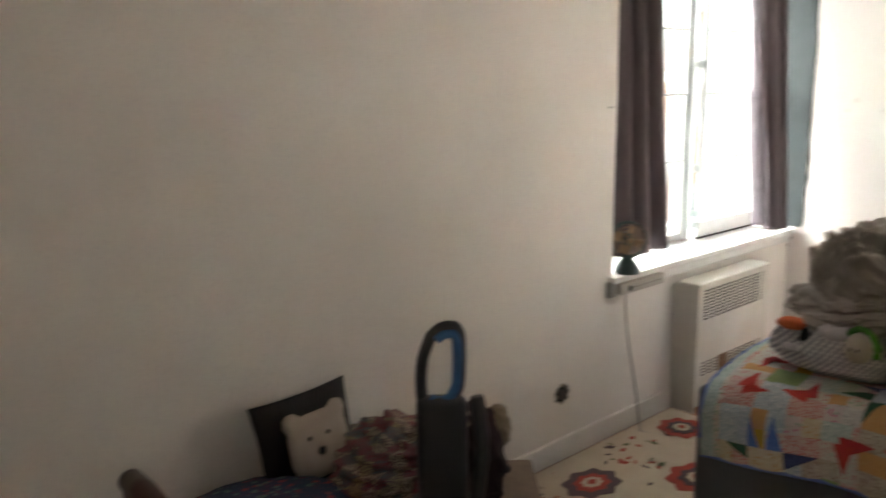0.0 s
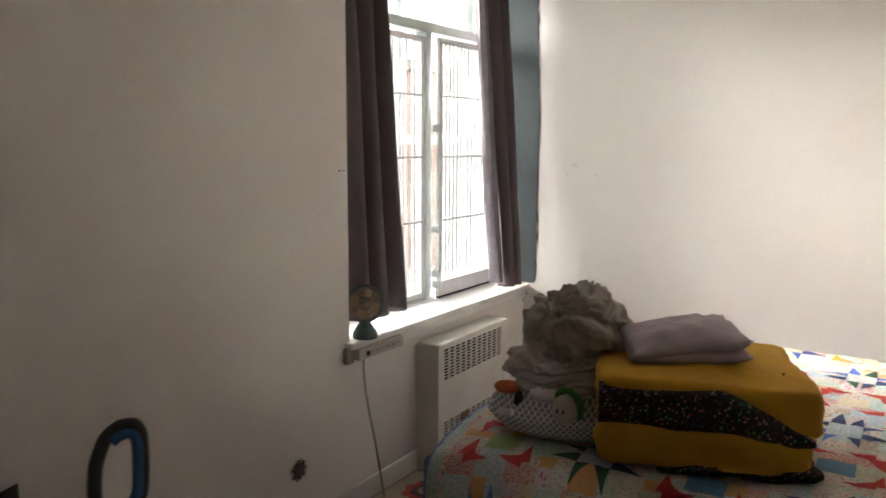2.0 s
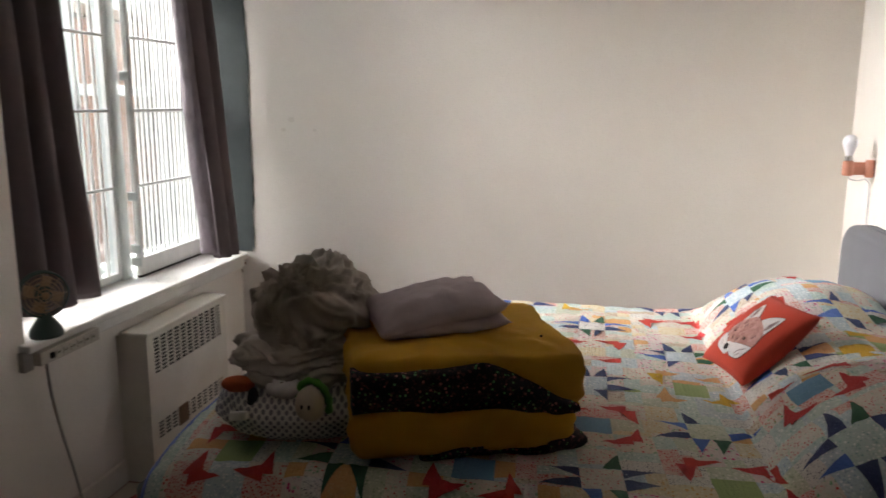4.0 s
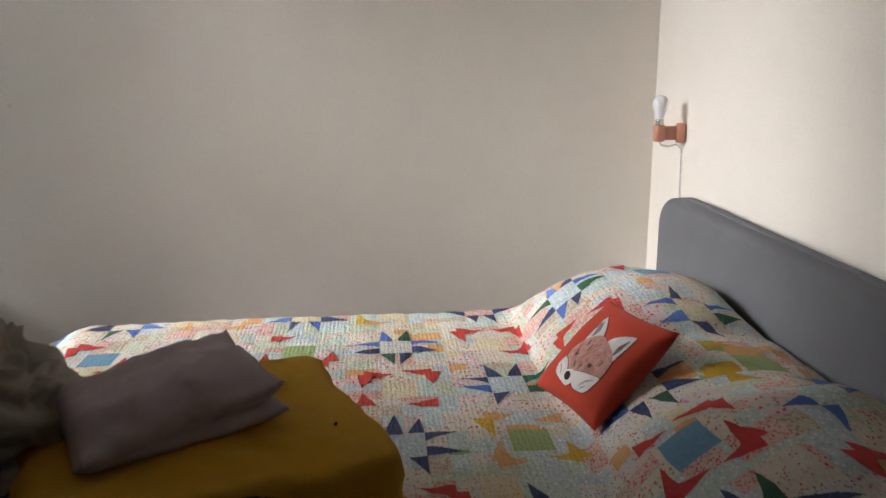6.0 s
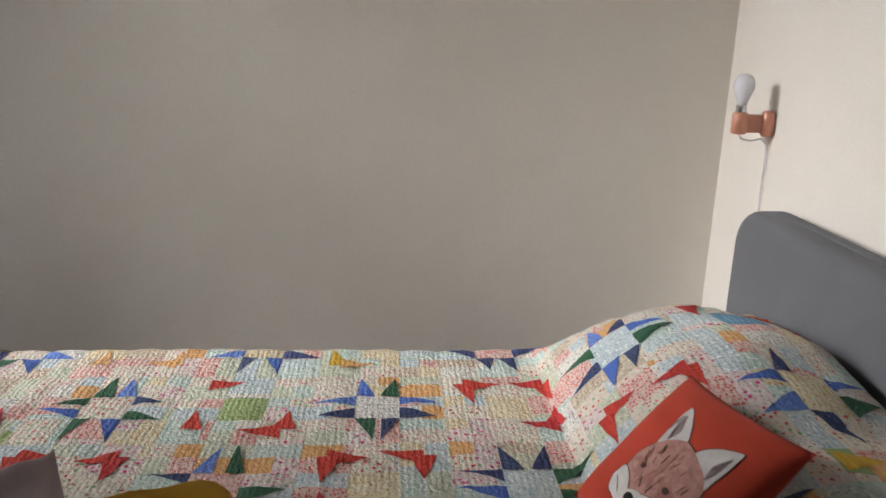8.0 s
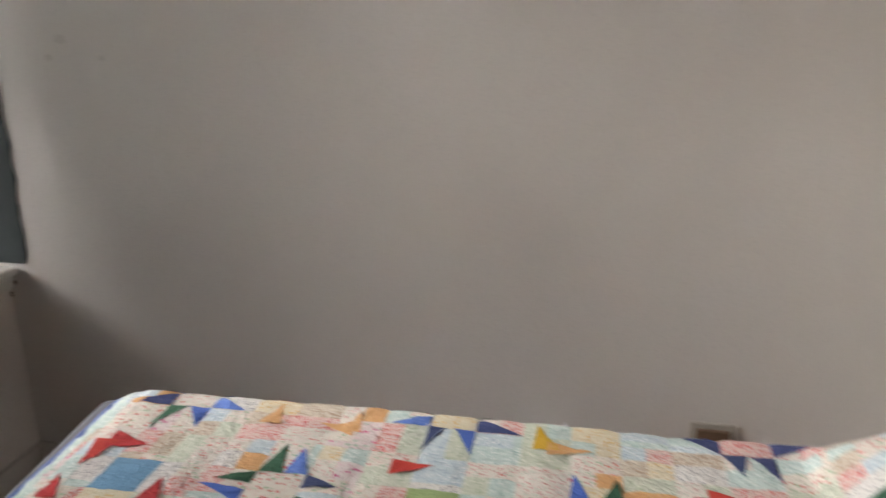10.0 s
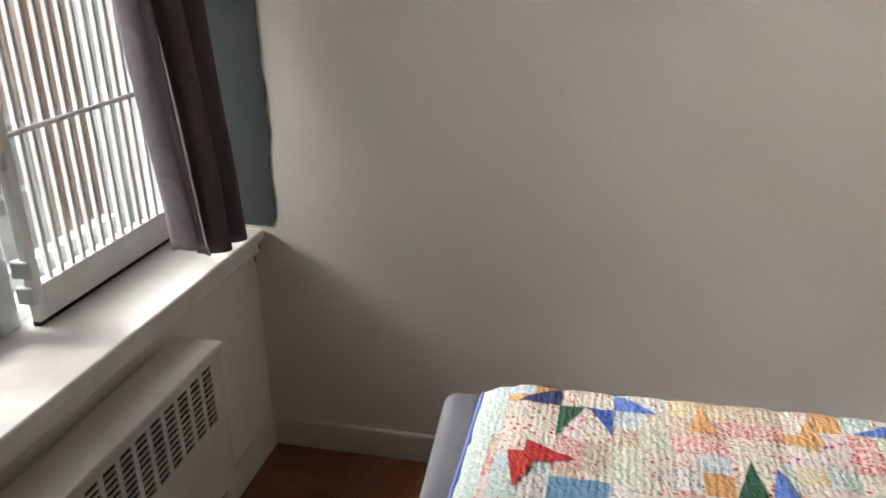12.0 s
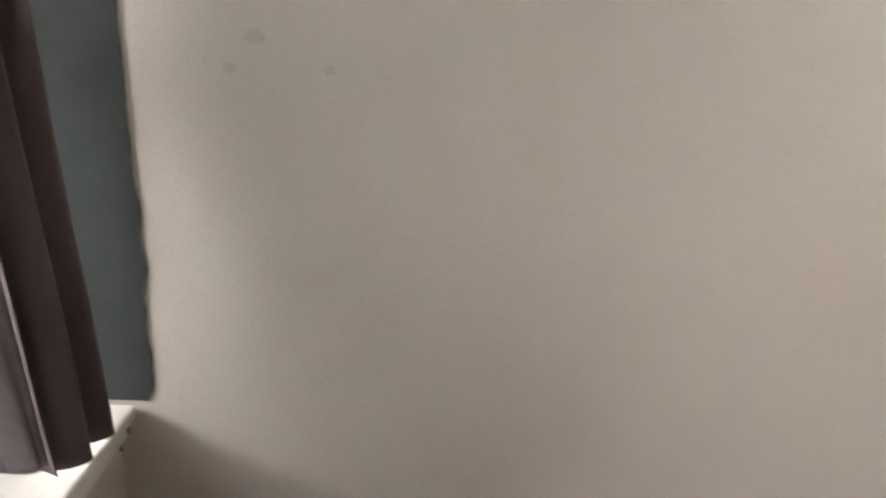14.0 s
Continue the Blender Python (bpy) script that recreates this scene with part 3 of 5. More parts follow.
# ---- marks on the walls ----
hole = thing("outlet_hole", "broken dark outlet hole in the cream wall", "wall hole", (5.385, YN, 0.293))
bm = bmesh.new()
ring = [bm.verts.new((r * math.cos(a), -0.003, r * math.sin(a))) for a, r in [(6.2832 * k / 26, 0.036 + 0.024 * noise.noise(Vector((k * 0.9, 3, 1)))) for k in range(26)]]
bm.faces.new(ring)
r = bmesh.ops.extrude_face_region(bm, geom=bm.faces[:])
bmesh.ops.translate(bm, vec=(0, 0.004, 0), verts=[v for v in r["geom"] if isinstance(v, bmesh.types.BMVert)])
part("opening", bm, DARK, hole)
bm = bmesh.new()
rag = [(6.2832 * k / 40, 0.043 + 0.020 * noise.noise(Vector((k * 0.8, 7, 2)))) for k in range(40)]
out = [bm.verts.new((1.1 * q * math.cos(a), -0.0012, q * math.sin(a))) for a, q in rag]
inn = [bm.verts.new((0.026 * math.cos(a), -0.0026, 0.026 * math.sin(a))) for a, q in rag]
for k in range(40):
    bm.faces.new((out[k], out[(k + 1) % 40], inn[(k + 1) % 40], inn[k]))
part("broken_plaster", bm, plain("bare_plaster", (0.40, 0.36, 0.30), (0.24, 0.21, 0.18), 0.95), hole, "ragged edge of bare plaster")
bm = boxed((-0.018, -0.010, -0.022), (0.016, -0.002, 0.020), 0.003)
part("socket", bm, plain("old_brown_socket", (0.06, 0.045, 0.04), None, 0.5), hole)
for dx in (-0.012, 0.014):
    nail = thing("nail", "tiny dark nail in the cream wall by the curtain", "nail", (5.668 + dx, YN, 1.462), group="nails in the wall")
    part("head", rod(bmesh.new(), (0, 0.004, 0), (0, -0.004, 0), 0.0035, 8), DARK, nail)
def smudge(name, y, z, r, seed, col):
    """A dull mark rubbed into the wall's paint."""
    bm = bmesh.new()
    ring = [bm.verts.new((XE - 0.0015, y + q * r * math.cos(a), z + 0.8 * q * r * math.sin(a))) for a, q in [(6.2832 * k / 28, 1 + 0.7 * noise.noise(Vector((k * 0.7, seed, 0)))) for k in range(28)]]
    bm.faces.new(ring)
    rr = bmesh.ops.extrude_face_region(bm, geom=bm.faces[:])
    bmesh.ops.translate(bm, vec=(0.002, 0, 0), verts=[v for v in rr["geom"] if isinstance(v, bmesh.types.BMVert)])
    structure(name, bm, col, "faint grey scuff on the painted wall", "scuff")


SCUFF = plain("scuffed_paint", (0.72, 0.68, 0.62), (0.76, 0.71, 0.65), 0.8, big=45)
smudge("wall_scuff_1", 2.295, 1.452, 0.017, 1, SCUFF)
smudge("wall_scuff_2", 2.17, 1.40, 0.010, 6, SCUFF)
smudge("wall_scuff_3", 2.34, 1.40, 0.012, 9, SCUFF)

# ---- rug ----
rug = thing("rug", "cream wool rug with red medallions and small dark motifs", "rug")
RUG = (2.70, 0.15, 6.17, 2.575)
part("weave", boxed((RUG[0], RUG[1], 0.0), (RUG[2], RUG[3], 0.010), 0.003), RUGCREAM, rug)


def motif(kind, x, y, w, d, material, turn=0.0, z=0.0115):
    """A woven figure: a scalloped medallion, a lozenge or a stem."""
    bm = bmesh.new()
    n = 32 if kind == "medallion" else 4
    pts = []
    for k in range(n):
        a = 6.2832 * k / n
        s = 1 + (0.10 * math.cos(8 * a) if kind == "medallion" else 0)
        pts.append(bm.verts.new((s * w * math.cos(a), s * d * math.sin(a), 0)))
    bm.faces.new(pts)
    r = bmesh.ops.extrude_face_region(bm, geom=bm.faces[:])
    bmesh.ops.translate(bm, vec=(0, 0, 0.0025), verts=[v for v in r["geom"] if isinstance(v, bmesh.types.BMVert)])
    ob = part("motif", bm, material, rug)
    ob.matrix_basis = pose(x, y, z - 0.002, 0, 0, turn)


for x, y, w, d, col in ((5.30, 2.37, 0.13, 0.095, RUGDARK), (6.00, 2.41, 0.105, 0.10, RUGRED), (5.64, 2.11, 0.13, 0.11, RUGRED), (4.75, 2.10, 0.12, 0.10, RUGRED)):
    motif("medallion", x, y, w, d, col)
    motif("medallion", x, y, w * 0.62, d * 0.62, RUGRED if col is RUGDARK else RUGDARK, z=0.0135)
    motif("medallion", x, y, w * 0.36, d * 0.36, RUGCREAM, z=0.0155)
    motif("lozenge", x, y, w * 0.2, d * 0.2, RUGRED, z=0.0175)
rnd = random.Random(5)
for k in range(190):
    x, y = rnd.uniform(4.6, 6.1), rnd.uniform(1.95, 2.54)
    if any(abs(x - a) < 0.17 and abs(y - b) < 0.15 for a, b in ((5.30, 2.37), (6.0, 2.41), (5.64, 2.11), (4.75, 2.1))):
        continue
    w = rnd.uniform(0.010, 0.028)
    motif("lozenge", x, y, w, w * rnd.uniform(0.2, 0.7), rnd.choice((RUGRED, RUGDARK, RUGGREEN, RUGRED)), rnd.choice((0, 35, 90, -35)))

# ---- bed ----
BX0, BX1, BY0, BY1, BZ = 5.055, 6.735, -0.10, 1.850, 0.665
bed = thing("bed", "grey upholstered bed frame with a tall rounded headboard", "bed")
part("foot_rail", boxed((BX0, BY1 - 0.05, 0.10), (BX1, BY1 + 0.04, BZ), 0.028, 5, pose(BX1, BY1 + 0.04, 0, 0, 0, 4.5) @ pose(-BX1, -BY1 - 0.04, 0)), GREYBED, bed, smooth=True)
part("side_rail", boxed((BX0, -0.22, 0.10), (BX0 + 0.06, BY1 - 0.055, BZ - 0.01), 0.02, 3), GREYBED, bed, smooth=True)
part("side_rail", boxed((BX1 - 0.06, -0.22, 0.10), (BX1, BY1 - 0.055, BZ - 0.01), 0.02, 3), GREYBED, bed, smooth=True)
for x in (BX0 + 0.08, BX1 - 0.08):
    for y in (-0.15, BY1 - 0.08):
        part("leg", rod(bmesh.new(), (x, y, 0), (x, y, 0.11), 0.022, 12, 0.03), DARKWOOD, bed)
part("mattress", boxed((BX0 + 0.062, -0.21, 0.30), (BX1 - 0.062, BY1 - 0.062, 0.685), 0.04, 4), MATTRESS, bed, smooth=True)
# headboard: a padded slab with rounded shoulders
HX0, HX1, HY, HZ = 4.93, 6.862, -0.225, 1.085
bm = bmesh.new()
outline, rad_c = [(HX0, 0.0)], 0.11
for k in range(9):
    a = math.pi - k * math.pi / 16
    outline.append((HX0 + rad_c + rad_c * math.cos(a), HZ - rad_c + rad_c * math.sin(a)))
for k in range(9):
    a = math.pi / 2 - k * math.pi / 16
    outline.append((HX1 - rad_c + rad_c * math.cos(a), HZ - rad_c + rad_c * math.sin(a)))
outline.append((HX1, 0.0))
f = bm.faces.new([bm.verts.new((x, HY, z)) for x, z in outline])
r = bmesh.ops.extrude_face_region(bm, geom=[f])
bmesh.ops.translate(bm, vec=(0, -0.115, 0), verts=[v for v in r["geom"] if isinstance(v, bmesh.types.BMVert)])
bmesh.ops.bevel(bm, geom=[e for e in bm.edges if abs(e.verts[0].co.y - e.verts[1].co.y) < 1e-4], offset=0.03, segments=5, affect="EDGES", profile=0.5)
head = part("headboard", bm, GREYBED, bed)
head.data.shade_smooth()
bm = tube(bmesh.new(), [(HX0 + 0.10 + k * 0.05, HY - 0.055, HZ + 0.002) for k in range(35)], 0.004, 6)
part("piping", bm, GREYBED, head, "raised seam along the top")

# ---- quilt ----
PITCH, ACROSS = 0.2865, 0.303   # one pieced square, along the bed and across it
QTOP, QX0, QX1, QY1 = 0.728, 5.005, 6.705, 1.800
PILLOWS = ((6.27, 0.02, 0.40, 0.215), (5.38, 0.00, 0.40, 0.22), (5.83, 0.0, 0.36, 0.165))


def lie(x, y):
    """Height of the bedding under the quilt."""
    z = QTOP + 0.006 * noise.noise(Vector((x * 3, y * 3, 0.5))) + 0.003 * noise.noise(Vector((x * 9, y * 9, 2.5)))
    rise = 0.10 * min(1.0, max(0.0, (0.16 - y) / 0.32)) ** 1.5
    for px, py, w, h in PILLOWS:
        u = abs(x - px) / w
        side = max(0.0, 1 - u ** 3.2) if u < 1 else 0.0
        v = y - py
        along = (max(0.0, 1 - abs(v / 0.34) ** 2.1) ** 0.9 if v < 0.34 else 0.0) if v > 0 else 1 - 0.30 * min(1.0, abs(v) / 0.24) ** 2
        rise = max(rise, h * side ** 0.7 * along * (1 + 0.10 * noise.noise(Vector((x * 6, y * 6, 7)))))
    # the cloth sinks to the foot rail
    slump = 0.055 * min(1.0, max(0.0, (5.42 - x) / 0.42)) ** 1.5 * min(1.0, max(0.0, (y - 1.30) / 0.45)) ** 1.3
    return z + rise - slump - 0.035 * max(0.0, (y - 1.70) / 0.10) ** 2


def section(s):
    """Across the bed from its far side: place x and sinking below the top, for the cloth's own length s."""
    r = 0.045
    q = math.pi * r / 2
    flat = QX1 - QX0 - r - 0.10
    far = 0.10
    if s < far:
        return QX1 + 0.006, -(r + far - s)
    s -= far
    if s < q:
        a = s / r
        return QX1 - r + r * math.cos(a), -(r - r * math.sin(a))
    s -= q
    if s < flat:
        return QX1 - r - s, 0.0
    s -= flat
    r = 0.10
    q = math.pi * r / 2
    if s < q:
        a = s / r
        return QX0 + r - r * math.sin(a), -(r - r * math.cos(a))
    return QX0 - 0.012 * min(1, (s - q) / 0.05), -(r + s - q)


# the cloth's lengths: s across, t along; y by walking down each line
S_ROW = 0.10 + math.pi * 0.045 / 2 + (QX1 - 0.045 - 6.372)      # where the row of centres at x 6.372 lies
S1 = 1.985
T1 = 2.16
walked = {}


def drape(s, t, lift=0.0):
    """The place of a point of the cloth."""
    x, drop = section(min(max(s, 0.0), 2.5))
    key = round(s, 3)
    if key not in walked:
        y = QY1 - 0.055 * max(0.0, (s - 1.1) / 0.8) ** 2
        ys = [y]
        for _ in range(240):
            slope = (lie(x, y) - lie(x, y - 0.005)) / 0.005
            y -= 0.01 / math.sqrt(1 + min(slope * slope, 9))
            ys.append(y)
        walked[key] = ys
    ys = walked[key]
    k = min(max(t / 0.01, 0.0), 238.9)
    i = int(k)
    y = ys[i] + (ys[i + 1] - ys[i]) * (k - i)
    y = max(y, HY + 0.004)
    z = lie(x, y) + drop
    if drop < 0:
        hang = max(0.0, -drop - 0.03)
        wave = 0.010 * math.sin(y * 17 + 1.3 * noise.noise(Vector((y * 3, 0, 0)))) * min(1, hang / 0.08)
        x += wave * (-1 if x < 6 else 1) - (0.008 if x < 6 else -0.008) * min(1, hang / 0.08)
        z = lie(min(max(x, QX0), QX1), y) + drop if y > 0.4 else QTOP + drop * 1.0 + (lie(min(max(x, QX0 + 0.03), QX1 - 0.03), y) - QTOP)
    return Vector((x, y, z + lift))


def puff(a, b):
    """How far the wadding swells between seams, for places 0..1 in a patch."""
    return 0.0042 * min(1.0, 4 * min(a, 1 - a)) ** 0.6 * min(1.0, 4 * min(b, 1 - b)) ** 0.6


quilt_print = lambda *a: print_cloth(*a, quilted=True)
LIGHT = [
    quilt_print("cream_red_sprig", (0.70, 0.66, 0.58), (0.55, 0.05, 0.05), 135, 0.28, (0.40, 0.52, 0.40)),
    quilt_print("mint_print", (0.50, 0.62, 0.57), (0.72, 0.76, 0.71), 125, 0.36, (0.30, 0.45, 0.42)),
    quilt_print("pale_blue_print", (0.50, 0.60, 0.62), (0.73, 0.75, 0.74), 130, 0.36, (0.32, 0.42, 0.50)),
    quilt_print("pink_check", (0.70, 0.54, 0.48), (0.56, 0.07, 0.07), 185, 0.44),
    quilt_print("white_dot", (0.72, 0.70, 0.65), (0.05, 0.05, 0.08), 175, 0.28),
    quilt_print("cream_floral", (0.71, 0.66, 0.57), (0.58, 0.08, 0.07), 92, 0.29, (0.22, 0.40, 0.22)),
    quilt_print("ecru_print", (0.57, 0.49, 0.38), (0.36, 0.24, 0.17), 150, 0.42, (0.66, 0.60, 0.48)),
    quilt_print("rose_print", (0.70, 0.61, 0.58), (0.58, 0.05, 0.20), 80, 0.29, (0.28, 0.42, 0.30)),
    quilt_print("sage_print", (0.55, 0.59, 0.47), (0.70, 0.70, 0.60), 125, 0.36, (0.34, 0.42, 0.28)),
    quilt_print("lemon_print", (0.68, 0.60, 0.42), (0.72, 0.67, 0.55), 120, 0.36, (0.60, 0.36, 0.12)),
]
BLUES = [quilt_print("royal_blue_print", (0.060, 0.14, 0.48), (0.07, 0.16, 0.52), 121, 0.2), quilt_print("navy_print", (0.028, 0.048, 0.13), (0.20, 0.24, 0.34), 202, 0.17),
         quilt_print("bottle_green_print", (0.022, 0.105, 0.055), (0.04, 0.14, 0.08), 162, 0.2), quilt_print("navy_leaf", (0.035, 0.05, 0.15), (0.10, 0.13, 0.26), 121, 0.2)]
BLUES.append(quilt_print("cornflower_print", (0.10, 0.20, 0.55), (0.16, 0.27, 0.60), 100, 0.3))
REDS = [quilt_print("red_dot", (0.52, 0.030, 0.032), (0.60, 0.10, 0.09), 162, 0.16), quilt_print("scarlet", (0.56, 0.045, 0.03), (0.55, 0.06, 0.05), 121, 0.2)]
GOLDS = [quilt_print("gold_print", (0.62, 0.37, 0.03), (0.40, 0.22, 0.03), 202, 0.18), quilt_print("apricot_print", (0.68, 0.36, 0.15), (0.66, 0.44, 0.24), 135, 0.25)]
SKYBLUE = quilt_print("sky_blue_print", (0.13, 0.30, 0.46), (0.16, 0.34, 0.5), 148, 0.25)
LEAFGREEN = quilt_print("leaf_green_print", (0.30, 0.40, 0.17), (0.26, 0.36, 0.15), 189, 0.25)
BINDING = print_cloth("periwinkle_binding", (0.16, 0.24, 0.60), (0.20, 0.28, 0.62), 120, 0.2)
FABRICS = LIGHT + BLUES + REDS + GOLDS + [SKYBLUE, LEAFGREEN]
IDX = {m.name: i for i, m in enumerate(FABRICS)}
rnd = random.Random(11)
quilt = thing("quilt", "patchwork star quilt in cream, red, blue and gold prints", "quilt")

bm = bmesh.new()
grid = {}
N = 6
CELL, WIDE = PITCH / 3, ACROSS / 3
A0 = S_ROW - 1.5 * ACROSS
TOFF = QY1 - 1.598 - 1.5 * PITCH + 0.004        # first square's start along t


def clamp_s(s):
    return min(max(s, 0.012), S1)


def clamp_t(t):
    return min(max(t, 0.0), T1)


def vert(i, j):
    """The quilt's vertex at fine steps i across, j along."""
    if (i, j) not in grid:
        s, t = A0 + i * WIDE / N, TOFF + j * CELL / N
        a, b = (i % N) / N, (j % N) / N
        p = drape(clamp_s(s), clamp_t(t))
        n = 0.0030 * noise.noise(Vector((s * 45, t * 45, 4)))
        grid[i, j] = bm.verts.new(p + Vector((0, 0, puff(a, b) + n)) if section(clamp_s(s))[1] > -0.02 else p + Vector((-puff(a, b) if p.x < 6 else puff(a, b), 0, 0)))
    return grid[i, j]


WEIGHTED = (0, 0, 0, 1, 1, 1, 2, 2, 2, 3, 3, 3, 4, 4, 5, 5, 5, 6, 7, 7, 8, 8, 9, 18)
stars = []
for bi in range(0, 7):
    for bj in range(-1, 8):
        star = (bi + bj) % 2 == 1
        gold = not star and bi in (0, 3)
        centre = LIGHT.index(rnd.choice(LIGHT))
        if not star:
            plain_centre = {(1, 1): SKYBLUE, (1, 3): LEAFGREEN, (1, 7): SKYBLUE, (3, 5): LEAFGREEN, (3, 7): LEAFGREEN, (0, 6): LEAFGREEN, (5, 1): LEAFGREEN, (5, 3): SKYBLUE, (5, 5): LEAFGREEN, (4, 4): SKYBLUE, (4, 6): SKYBLUE}.get((bi, bj))
            centre = IDX[plain_centre.name] if plain_centre else rnd.choice((6, 5, 9, 6))
        for ci in range(3):
            for cj in range(3):
                four = [centre] * 4
                cut = (0.5, 0.5)
                if not (ci == 1 and cj == 1):
                    a, b, c, d = (rnd.choice(WEIGHTED) for _ in range(4))
                    four = rnd.choice(([a, a, b, b], [a, b, a, b], [a, b, c, c], [a, b, c, d], [a, b, c, d], [a, b, b, b]))
                    if rnd.random() < 0.07:
                        four[rnd.randrange(4)] = IDX[rnd.choice((GOLDS[0], GOLDS[1], LEAFGREEN, GOLDS[1])).name]
                    cut = (rnd.choice((0.34, 0.5, 0.67)), rnd.choice((0.34, 0.5, 0.67)))
                i0, j0 = (bi * 3 + ci) * N, (bj * 3 + cj) * N
                for i in range(N):
                    for j in range(N):
                        s, t = A0 + (i0 + i + 0.5) * WIDE / N, TOFF + (j0 + j + 0.5) * CELL / N
                        if s < 0.012 or s > S1 or t < 0 or t > T1:
                            continue
                        fc = bm.faces.new((vert(i0 + i, j0 + j), vert(i0 + i + 1, j0 + j), vert(i0 + i + 1, j0 + j + 1), vert(i0 + i, j0 + j + 1)))
                        fc.material_index = 1 if t < 0.045 else four[2 * (i >= cut[0] * N) + (j >= cut[1] * N)]
        stars.append((bi, bj, star, gold))
cover = part("pieced_top", bm, FABRICS, quilt, smooth=True)
sol = cover.modifiers.new("wadding", "SOLIDIFY")
sol.thickness, sol.offset = 0.010, -1.0


def leg(bm, A, B, C, mi, n=5):
    """One star leg: a thin cloth triangle laid over the top; corners in cell lengths."""
    vs = {}
    for i in range(n + 1):
        for j in range(n + 1 - i):
            a, b = i / n, j / n
            s, t = [A[k] * (1 - a - b) + B[k] * a + C[k] * b for k in (0, 1)]
            if s < 0.014 or s > S1 - 0.002 or t < 0.002 or t > T1:
                return
            p = drape(s, t)
            u, v = ((s - A0) / WIDE) % 1, ((t - TOFF) / CELL) % 1
            h = puff(u, v) + 0.0016 + 0.0030 * noise.noise(Vector((s * 45, t * 45, 4)))
            vs[i, j] = bm.verts.new(p + (Vector((0, 0, h)) if section(s)[1] > -0.02 else Vector((-h if p.x < 6 else h, 0, h * 0.3))))
    for i in range(n):
        for j in range(n - i):
            f = bm.faces.new((vs[i, j], vs[i + 1, j], vs[i, j + 1]))
            f.material_index = mi
            if i + j < n - 1:
                f = bm.faces.new((vs[i + 1, j], vs[i + 1, j + 1], vs[i, j + 1]))
                f.material_index = mi


spare = bmesh.new()
for bi, bj, star, gold in stars:
    s0, t0 = A0 + bi * ACROSS, TOFF + bj * PITCH
    pal = BLUES if star else GOLDS if gold else REDS
    c = (s0 + 1.5 * WIDE, t0 + 1.5 * CELL)
    corners = []
    for k in range(4):
        # outward direction of each side, and the one across it
        d = ((-1, 0), (0, 1), (1, 0), (0, -1))[k]
        e = (d[1], -d[0])
        P = lambda o, w, d=d, e=e: (c[0] + WIDE * (d[0] * o + e[0] * w), c[1] + CELL * (d[1] * o + e[1] * w))
        for m in (-1, 1):
            if star:
                # star legs: two on each side of the middle square
                tri = (P(0.5, 0.5 * m), P(0.5, rnd.uniform(0.0, 0.14) * m), P(rnd.uniform(1.2, 1.5), rnd.choice((0.5, 0.5, 0.42, 0.2, 0.08)) * m))
            else:
                # pairs of points meeting in each corner square
                o = rnd.uniform(0.98, 1.12)
                tri = (P(o - rnd.uniform(0.30, 0.42), 0.97 * m), P(o + rnd.uniform(0.10, 0.20), 0.97 * m), P(o + rnd.uniform(-0.30, 0.15), rnd.uniform(0.02, 0.2) * m))
            corners.append((tri, rnd.random() < (0.10 if star else 0.24)))
    for tri, bare in corners:
        if bare:
            continue
        fabric = rnd.choice(pal)
        bm = bmesh.new() if bi <= 3 else spare
        before = len(bm.faces)
        leg(bm, *tri, 0 if bi <= 3 else IDX[fabric.name])
        if bi <= 3:
            if len(bm.faces) > before:
                part("patch", bm, fabric, quilt, smooth=True)
            else:
                bm.free()
tagged(part("patchwork", spare, FABRICS, quilt, smooth=True), kind="stuff")
# blue binding along the foot and the side
bm = bmesh.new()
pts = [drape(0.03 + k * 0.02, 0.0) + Vector((0, 0.0, 0.002)) for k in range(int((S1 - 0.05) / 0.02))]
tube(bm, pts, 0.005, 8)
part("binding", bm, BINDING, quilt, "periwinkle blue binding along the hem", smooth=True)
bm = bmesh.new()
tube(bm, [drape(S1 - 0.001, k * 0.02) for k in range(int(T1 / 0.02) - 3)], 0.005, 8)
part("binding", bm, BINDING, quilt, smooth=True)

# ---- red fox cushion ----
fox = thing("throw_cushion", "tomato-red cushion with pink and white felt shapes on the quilt", "cushion")
ft, fl, fb = Vector((6.052, 0.187, 0.957)), Vector((5.992, 0.390, 0.765)), Vector((5.716, 0.332, 0.765))
uu = (fl - ft).normalized()
vv = (fb - fl)
vv = (vv - uu * vv.dot(uu)).normalized()
nn = uu.cross(vv)
if nn.z < 0:
    nn = -nn
fox.matrix_basis = Matrix.Translation((ft + fb) / 2) @ Matrix((uu, nn.cross(uu), nn)).transposed().to_4x4()
CS, CL, CH = (fl - ft).length * 1.02, (fb - fl).length * 1.03, 0.115
part("cover", cushion(bmesh.new(), CS, CL, CH, puff=0.45, wrinkle=0.0025, seed=3), RED, fox, smooth=True)


def rounded(points, n=5):
    """A smooth closed line through a few corners."""
    out = []
    for k in range(len(points)):
        p0, p1, p2, p3 = (Vector(points[(k + q) % len(points)]) for q in (-1, 0, 1, 2))
        for i in range(n):
            t = i / n
            out.append(0.5 * (2 * p1 + (p2 - p0) * t + (2 * p0 - 5 * p1 + 4 * p2 - p3) * t * t + (3 * p1 - p0 - 3 * p2 + p3) * t ** 3) * 0.6 + 0.4 * (p1 + (p2 - p1) * t))
    return out


